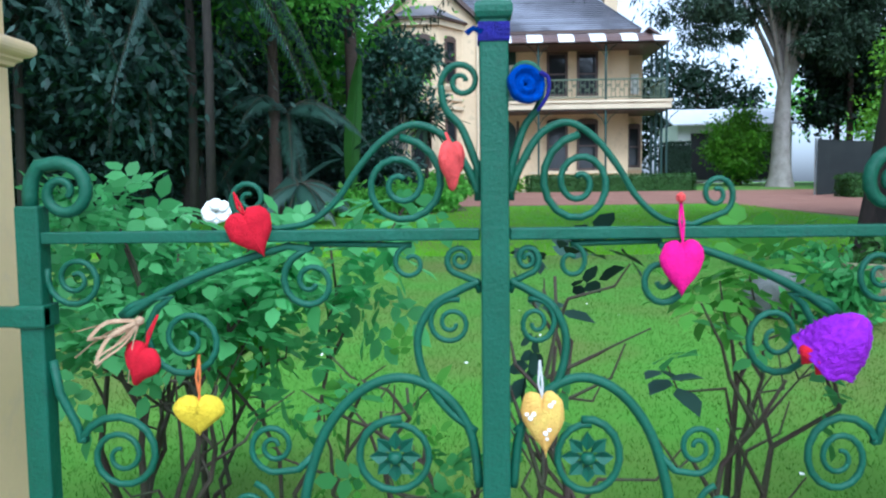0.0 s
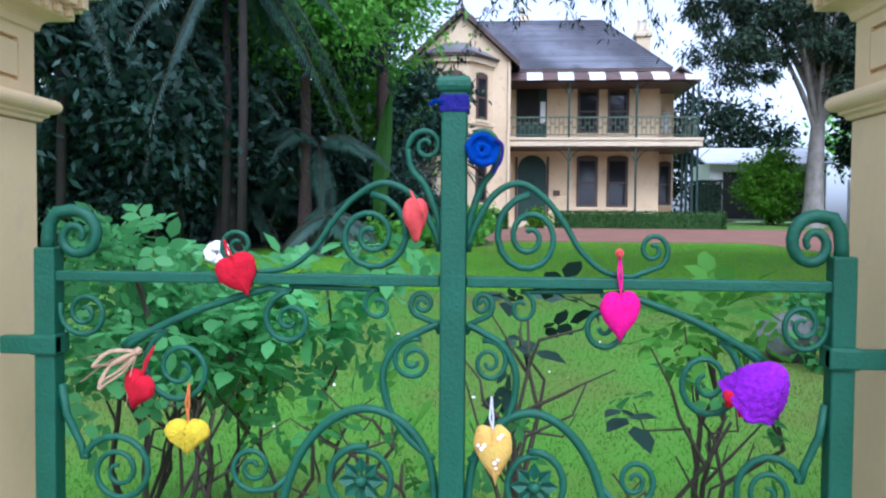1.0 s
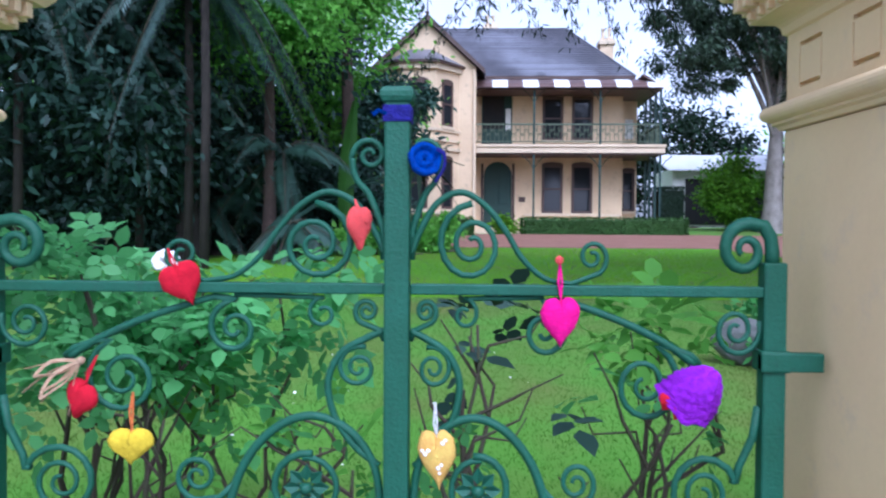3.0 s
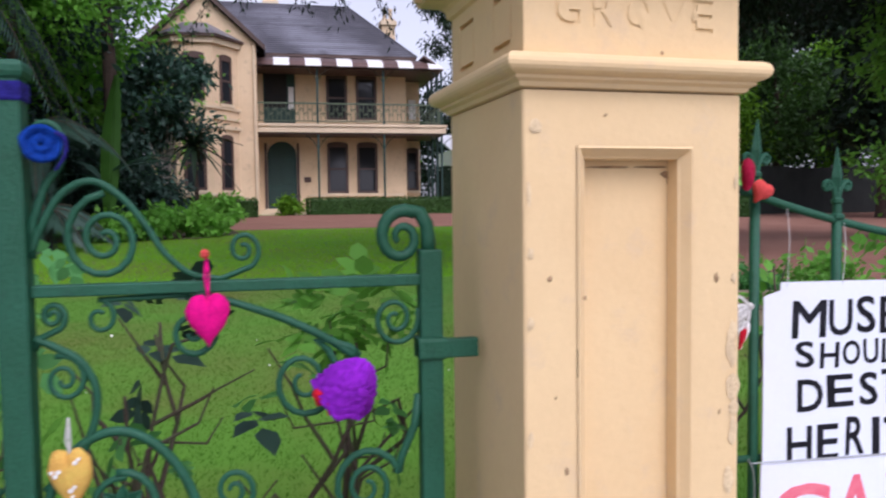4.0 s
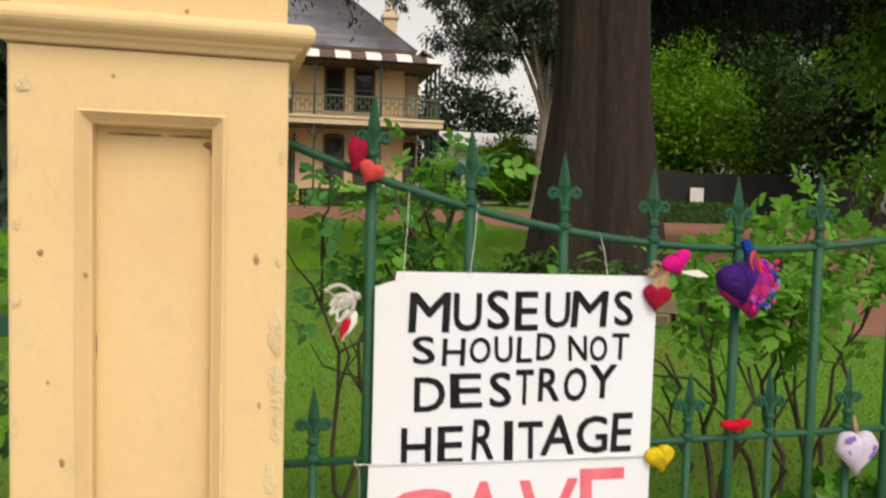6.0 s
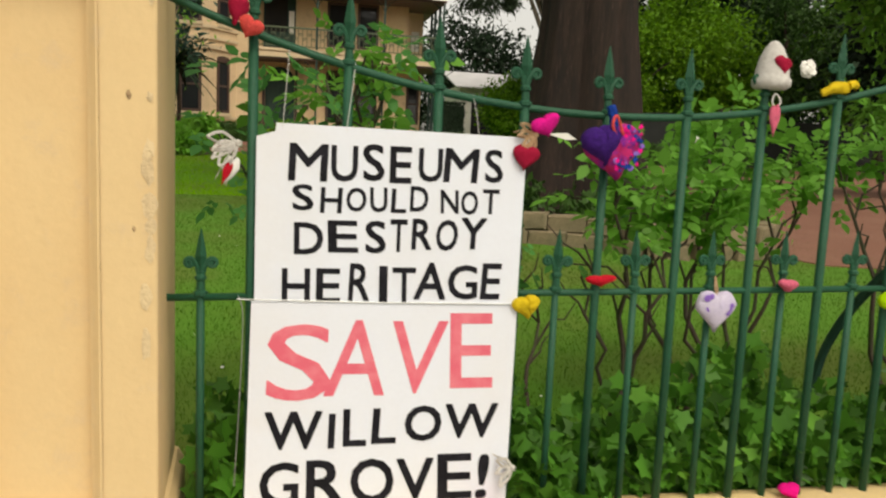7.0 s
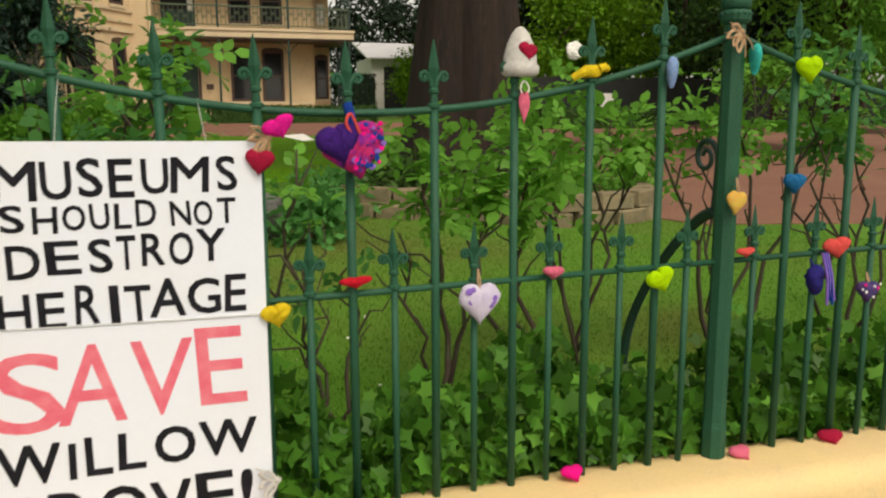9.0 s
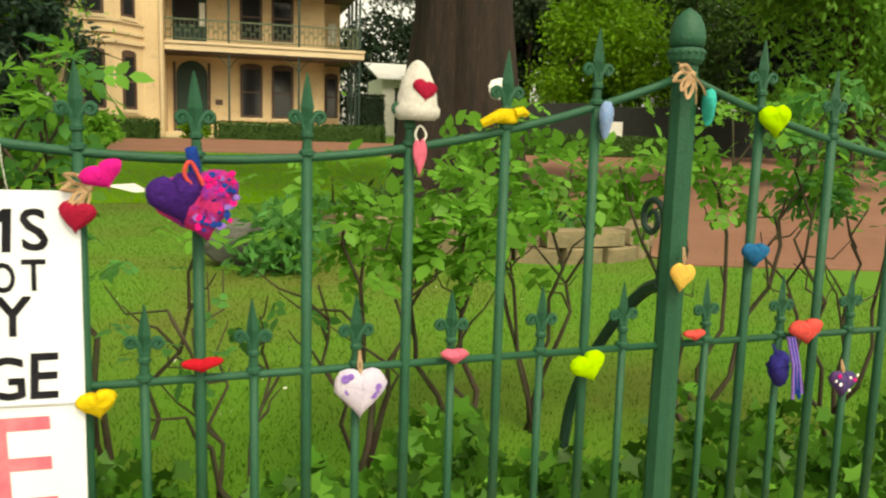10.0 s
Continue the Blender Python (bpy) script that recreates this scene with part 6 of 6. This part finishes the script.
for j in range(rows):
    f = j / (rows - 1)
    rad = (0.060 * math.cos(f * math.pi / 2) ** 0.55 + 0.002) * (1.04 if j < 3 else 1.0) + (0.0018 if j % 2 else -0.0012)
    ring = []
    for k in range(40):
        a = 6.283 * k / 40
        ruffle = 1 + 0.05 * math.sin(3 * a + 1.2 * f) + 0.05 * (1 - f) * math.sin(7 * a + 2.5 * f) + 0.035 * (1 if (j // 2 + k // 2) % 2 else -1) + rc.uniform(-0.035, 0.035)
        ring.append(bm.verts.new((rad * ruffle * math.cos(a), 0.85 * rad * ruffle * math.sin(a), -0.052 + 0.112 * f + 0.004 * math.sin(5 * a))))
    rings.append(ring)
for a, b in zip(rings, rings[1:]):
    for k in range(40):
        bm.faces.new((a[k], a[(k + 1) % 40], b[(k + 1) % 40], b[k]))
bm.faces.new(rings[-1])
part("knit", bm, PURPLE, crochet, "", True)
for at, s in (((-0.040, -0.025, -0.046), 1.0), ((-0.046, 0.008, -0.044), 0.8), ((-0.012, -0.035, -0.048), 0.9)):
    part("lining", heart_mesh(0.046 * s, 0.04 * s, 0.03, RED, 3, 0.2), RED, crochet, "red wool lining").location = at
blue = thing("knitted_blue_flower", (0.157, FRONT + 0.002, 1.694), "royal blue knitted flower tied to the meeting post", "knitted flower")
bm = bmesh.new()
rings = []
for rad, z in ((0.006, -0.016), (0.020, -0.015), (0.029, -0.008), (0.033, 0.002), (0.034, 0.010), (0.031, 0.015), (0.025, 0.013), (0.022, 0.006), (0.017, 0.004), (0.014, 0.010), (0.009, 0.009), (0.003, 0.004)):
    rings.append([bm.verts.new((rad * (1 + 0.06 * math.sin(5 * 6.283 * k / 20)) * math.cos(6.283 * k / 20), rad * math.sin(6.283 * k / 20), z + 0.0012 * (k % 2))) for k in range(20)])
for a, b in zip(rings, rings[1:]):
    for k in range(20):
        bm.faces.new((a[k], a[(k + 1) % 20], b[(k + 1) % 20], b[k]))
petals = part("petals", bm, ROYAL, blue, "", True)
petals.matrix_basis = pose(0, 0, 0, 78, 0, 24)
part("tail", tube(bmesh.new(), smooth([(0.026, -0.006, 0.022), (0.040, -0.004, 0.010), (0.038, 0.0, -0.018), (0.022, 0.004, -0.042)], 4), 0.004, 6, 0.003), NAVY, blue, "dark blue hanging strand")
band = thing("blue_ribbon_band", (0.1055, FY - 0.004, 1.782), "dark blue ribbon wound round the meeting post", "ribbon")
part("band", square_profile(bmesh.new(), [(0.0262, -0.014), (0.0275, -0.010), (0.0272, 0.013), (0.0262, 0.018)], 0, 0), NAVY, band)
part("ribbon_end", tube(bmesh.new(), [(-0.02, -0.028, 0.0), (-0.034, -0.034, 0.006), (-0.046, -0.03, -0.002)], 0.006, 5, flat=0.3), ROYAL, band)

# on the fence
heart((1.506, FRONT, 1.644), 0.055, 0.07, 0.026, CRIMSON, "crimson felt heart at the fence top", 45, 15, 0, None, None, 11)
heart((1.532, FRONT - 0.01, 1.606), 0.058, 0.05, 0.024, CORAL, "coral felt heart lying over the fence rail", 10, 25, 20, None, None, 12)
bow((1.509, FRONT - 0.006, 1.366), WHITE_WOOL, "white rag bow tying the sign to a picket", 0.062, 13, 5, 168, 16, 0.0036)
heart((1.493, FRONT - 0.006, 1.313), 0.040, 0.07, 0.012, PETAL, "white rag heart with red edge", 20, 20, 0, None, None, 14)
heart((1.487, FRONT - 0.014, 1.306), 0.020, 0.055, 0.010, RED, "thin red felt heart on the sign's tie", 20, 22, 0, None, None, 15)
heart((2.181, FRONT - 0.006, 1.438), 0.082, 0.055, 0.026, MAGENTA, "magenta felt heart beside the sign's corner", 10, -25, 10, None, None, 16)
heart((2.139, FRONT - 0.008, 1.366), 0.068, 0.062, 0.026, CRIMSON, "crimson felt heart hanging by the sign", -5, 6, 0, 0.05, WHITE_WOOL, 17)
bow((2.159, FRONT - 0.004, 1.414), STRAW, "white and straw tie at the sign's corner", 0.045, 18, 4)
part("leaf", mesh_of("rag", prism(bmesh.new(), [(0.0, 0.0), (0.05, -0.012), (0.075, -0.01), (0.05, 0.004)], -0.002, 0.002), PETAL), PETAL, thing("white_rag", (2.184, FRONT - 0.004, 1.418), "white rag strip behind the magenta heart", "rag"))
plum = heart((2.344, FRONT - 0.016, 1.392), 0.168, 0.138, 0.062, BLUE_PINK, "large purple, pink and blue knitted heart on the fence", 14, -12, 0, None, None, 19, 0.15)
part("dark_side", heart_mesh(0.110, 0.098, 0.06, PLUM, 20, 0.1), PLUM, plum, "dark plum knitted lobe").location = (-0.040, -0.012, 0.020)
yarn = random.Random(44)
for mat_, many in ((ROYAL, 26), (HOT_PINK, 22), (VIOLET, 12)):
    spots_ = []
    while len(spots_) < many:
        x_, z_ = yarn.uniform(-0.02, 0.070), yarn.uniform(-0.050, 0.045)
        if abs(x_) * 0.9 < 0.060 + z_ * 0.55 and not (x_ < 0.012 and z_ > -0.018):
            spots_.append((x_, z_, yarn.uniform(0.6, 1.5)))
    dots(plum, mat_, spots_, -0.0275 - 0.0006 * many / 26, 0.0052, "yarn_patch")
part("loop", tube(bmesh.new(), smooth([(-0.005, -0.03, 0.02), (-0.022, -0.036, 0.055), (-0.006, -0.034, 0.075), (0.006, -0.034, 0.03)], 4), 0.0035, 6), CORAL, plum, "coral cord loop")
part("hanger", tube(bmesh.new(), [(0.0, -0.005, 0.03), (0.004, -0.01, 0.07), (0.006, 0.0, 0.095)], 0.011, 7), ROYAL, plum, "blue knitted hanger")
heart((2.161, FRONT - 0.006, 1.022), 0.074, 0.060, 0.036, YELLOW, "fluffy yellow knitted heart at the sign's edge", 10, -10, 0, None, None, 21, 0.25)
heart((2.344, FRONT + 0.004, 1.082), 0.085, 0.030, 0.030, RED, "red felt heart lying flat on the middle rail", 0, -4, 0, None, None, 22)
lil = heart((2.645, FRONT - 0.004, 1.018), 0.116, 0.112, 0.040, LILAC, "white and lilac print stuffed heart on the fence", 0, 0, 0, 0.075, STRAW, 23)
dots(lil, VIOLET, [(-0.032, 0.026, 1.3), (-0.022, 0.030, 1.0), (-0.026, 0.0, 1.1), (-0.018, -0.006, 0.9), (0.028, 0.0, 1.2), (0.024, -0.010, 1.0), (0.034, 0.008, 0.9)], -0.0165, 0.0075, "printed_flower")
heart((2.841, FRONT, 1.076), 0.072, 0.034, 0.032, PINK, "pink stuffed heart resting on the middle rail", 20, 6, 0, None, None, 24)
heart((3.142, FRONT - 0.006, 1.040), 0.088, 0.072, 0.034, LIME, "lime green felt heart hung on the middle rail", 0, -22, 0, None, None, 25)
heart((3.342, FY - 0.055, 1.238), 0.070, 0.068, 0.020, GOLD, "gold and yellow print heart on the fence post", 8, 8, 0, 0.06, STRAW, 26)
heart((3.394, FY - 0.03, 1.606), 0.070, 0.085, 0.028, TURQUOISE, "turquoise felt heart turned edge on at the post top", 66, 0, 0, None, None, 27)
heart((3.569, FRONT - 0.004, 1.581), 0.088, 0.076, 0.036, LIME, "lime green knitted heart near the fence top", 0, -6, 0, None, None, 28, 0.15)
heart((3.545, FRONT - 0.004, 1.280), 0.076, 0.058, 0.034, TEAL_BLUE, "teal blue knitted heart on a picket", 0, 0, 0, None, None, 29, 0.15)
heart((3.405, FRONT, 1.096), 0.062, 0.026, 0.026, CORAL, "red felt heart lying on the middle rail", 0, -4, 0, None, None, 30)
heart((3.703, FRONT - 0.004, 1.096), 0.100, 0.062, 0.034, CORAL, "coral red knitted heart on the middle rail", 0, -6, 0, None, None, 31, 0.12)
heart((3.633, FRONT - 0.006, 1.008), 0.070, 0.098, 0.040, NAVY, "navy yarn heart with trailing strands", 30, -14, 0, 0.06, NAVY, 32, 0.3)
strand = thing("yarn_strand", (3.669, FRONT - 0.012, 1.006), "bright blue yarn tassel hanging on the fence", "tassel")
for k in range(5):
    part("strand", tube(bmesh.new(), [(-0.02 + 0.004 * k, 0, 0.075), (-0.004 + 0.004 * k, -0.006, 0.01), (0.008 + 0.006 * k, 0.0, -0.075 + 0.012 * (k % 3))], 0.004, 5), ROYAL if k % 2 else VIOLET, strand)
dk = heart((3.821, FRONT - 0.006, 0.964), 0.082, 0.066, 0.036, DOT_DARK, "dark cotton heart with bright spots", 0, 4, 0, 0.05, STRAW, 33)
dots(dk, HOT_PINK, [(-0.024, 0.016, 0.9), (-0.004, -0.006, 0.9), (0.022, 0.008, 0.9)], -0.0155, 0.006)
dots(dk, PETAL, [(-0.018, -0.004, 0.8), (0.008, 0.012, 0.8), (0.028, 0.020, 0.7), (-0.032, 0.004, 0.6), (0.010, -0.018, 0.7)], -0.0155, 0.006)
# a pale knitted cap with a red heart, pulled over a picket's spear
cap = thing("woollen_hat", (2.755, FY, 1.553), "white knitted cap with a red heart over a fence spear", "woollen hat")
part("cap", lathe(bmesh.new(), [(0.036, -0.002), (0.045, 0.005), (0.046, 0.020), (0.040, 0.027), (0.039, 0.045), (0.032, 0.072), (0.021, 0.097), (0.010, 0.110), (0.001, 0.114)], 18), WHITE_WOOL, cap, "", True)
patch = part("heart_patch", heart_mesh(0.056, 0.048, 0.022, CRIMSON, 34, 0.1), CRIMSON, cap, "red knitted heart patch")
patch.matrix_basis = pose(0.008, -0.030, 0.056, -14, 10, 14)
tag = thing("pink_tag", (2.757, FRONT - 0.002, 1.482), "pink felt tag with white edge hung under the rail", "tag")
part("tag", heart_mesh(0.030, 0.085, 0.012, PINK, 35), PINK, tag)
part("ring", tube(bmesh.new(), smooth([(0, 0, 0.02), (0.012, 0, 0.04), (0, 0.004, 0.058), (-0.010, 0, 0.04), (0, 0, 0.02)], 4), 0.002, 5), PETAL, tag, "white cord ring")
wrap = thing("yellow_knitted_wrap", (2.942, FY, 1.564), "yellow knitted wrap round a picket at the rail", "knitted wrap")
part("wrap", lathe(bmesh.new(), [(0.016, -0.014), (0.024, -0.010), (0.026, 0.0), (0.022, 0.012), (0.015, 0.016)], 12), YELLOW, wrap)
part("tail", tube(bmesh.new(), [(-0.012, -0.018, 0.004), (-0.034, -0.02, -0.004), (-0.055, -0.012, -0.016)], 0.013, 7, 0.009), YELLOW, wrap)
part("tail", tube(bmesh.new(), [(0.012, -0.018, 0.006), (0.030, -0.016, 0.012), (0.040, -0.010, 0.006)], 0.011, 7, 0.008), YELLOW, wrap)
rose = thing("white_rose_bloom", (2.998, 1.62, 1.633), "open white rose just behind the fence", "rose")
r_ = random.Random(5)
for k in range(9):
    a = 6.283 * k / 9
    petal = part("petal", mesh_of("petal", lathe(bmesh.new(), [(0.001, -0.003), (0.014, 0.0), (0.012, 0.004), (0.001, 0.006)], 8), PETAL), PETAL, rose)
    petal.matrix_basis = pose(0.012 * math.cos(a), -0.004 * (k % 3), 0.012 * math.sin(a), 80 + r_.uniform(-20, 20), r_.uniform(-20, 20), 0)
for k in range(4):
    petal = part("inner_petal", mesh_of("inner_petal", lathe(bmesh.new(), [(0.001, -0.003), (0.009, 0.0), (0.010, 0.004), (0.001, 0.008)], 8), PETAL), PETAL, rose)
    petal.matrix_basis = pose(0.006 * math.cos(k * 1.6), -0.008, 0.006 * math.sin(k * 1.6), 70 + 15 * (k % 2), 12 * k, 0)
heart((3.154, FRONT - 0.004, 1.571), 0.042, 0.085, 0.024, PALE_BLUE, "pale blue yarn heart on a picket", 40, 6, 0, None, None, 36, 0.25)
bow((3.344, FY - 0.036, 1.666), STRAW, "straw raffia tied round the fence post top", 0.05, 37, 4)
# lying on the wall
heart((2.905, 1.385, WALL_TOP + 0.022), 0.072, 0.055, 0.026, HOT_PINK, "hot pink felt heart lying on the wall top", 10, 0, -62, None, None, 38)
heart((2.085, 1.345, WALL_TOP + 0.018), 0.085, 0.060, 0.034, HOT_PINK, "pink spotted heart lying on the wall under the sign", -8, 0, -35, None, None, 39)
heart((3.42, 1.38, WALL_TOP + 0.012), 0.075, 0.060, 0.026, PINK, "faded pink heart lying on the wall top", 10, 0, -70, None, None, 40)
heart((3.74, 1.39, WALL_TOP + 0.014), 0.085, 0.060, 0.030, CRIMSON, "crimson heart lying on the wall top", -10, 0, -65, None, None, 41)
for x, z in ((1.55, 0.52), (2.148, 0.63)):
    bow((x, FRONT - 0.012, z), WHITE_WOOL, "white string tie at the sign's lower corner", 0.05, int(x * 10), 3)
for x, y, z, s in ((-0.515, 1.80, 1.478, 0.026), (-0.53, 1.82, 1.472, 0.02)):
    fl = thing("white_rose_bloom", (x, y, z), "open white rose among the leaves", "rose")
    for k in range(8):
        a = 6.283 * k / 8
        petal = part("petal", mesh_of("petal", lathe(bmesh.new(), [(0.001, -0.002), (s * 0.6, 0.0), (s * 0.5, 0.004), (0.001, 0.005)], 8), PETAL), PETAL, fl)
        petal.matrix_basis = pose(s * 0.8 * math.cos(a), -0.004 * (k % 3), s * 0.6 * math.sin(a), 60, 10 * (k % 3), 0)


# pale petals fallen on the lawn
rng_ = np.random.default_rng(31)
px_, py_ = rng_.uniform(-1.2, 4.5, 45), 1.9 + 5.5 * rng_.uniform(0, 1, 45) ** 1.3
pp = np.stack([px_, py_, ground_z(py_) + 0.035], axis=1)
fallen = leaves(rng_, pp, rng_.normal(size=(45, 3)) * [1, 1, 0.1], 0.026, 0.02, 0.2)
solo("fallen_petals", quads("fallen_petals", fallen, PETAL), PETAL, (0, 0, 0), "pale rose petals scattered on the lawn", "petals", kind="stuff")
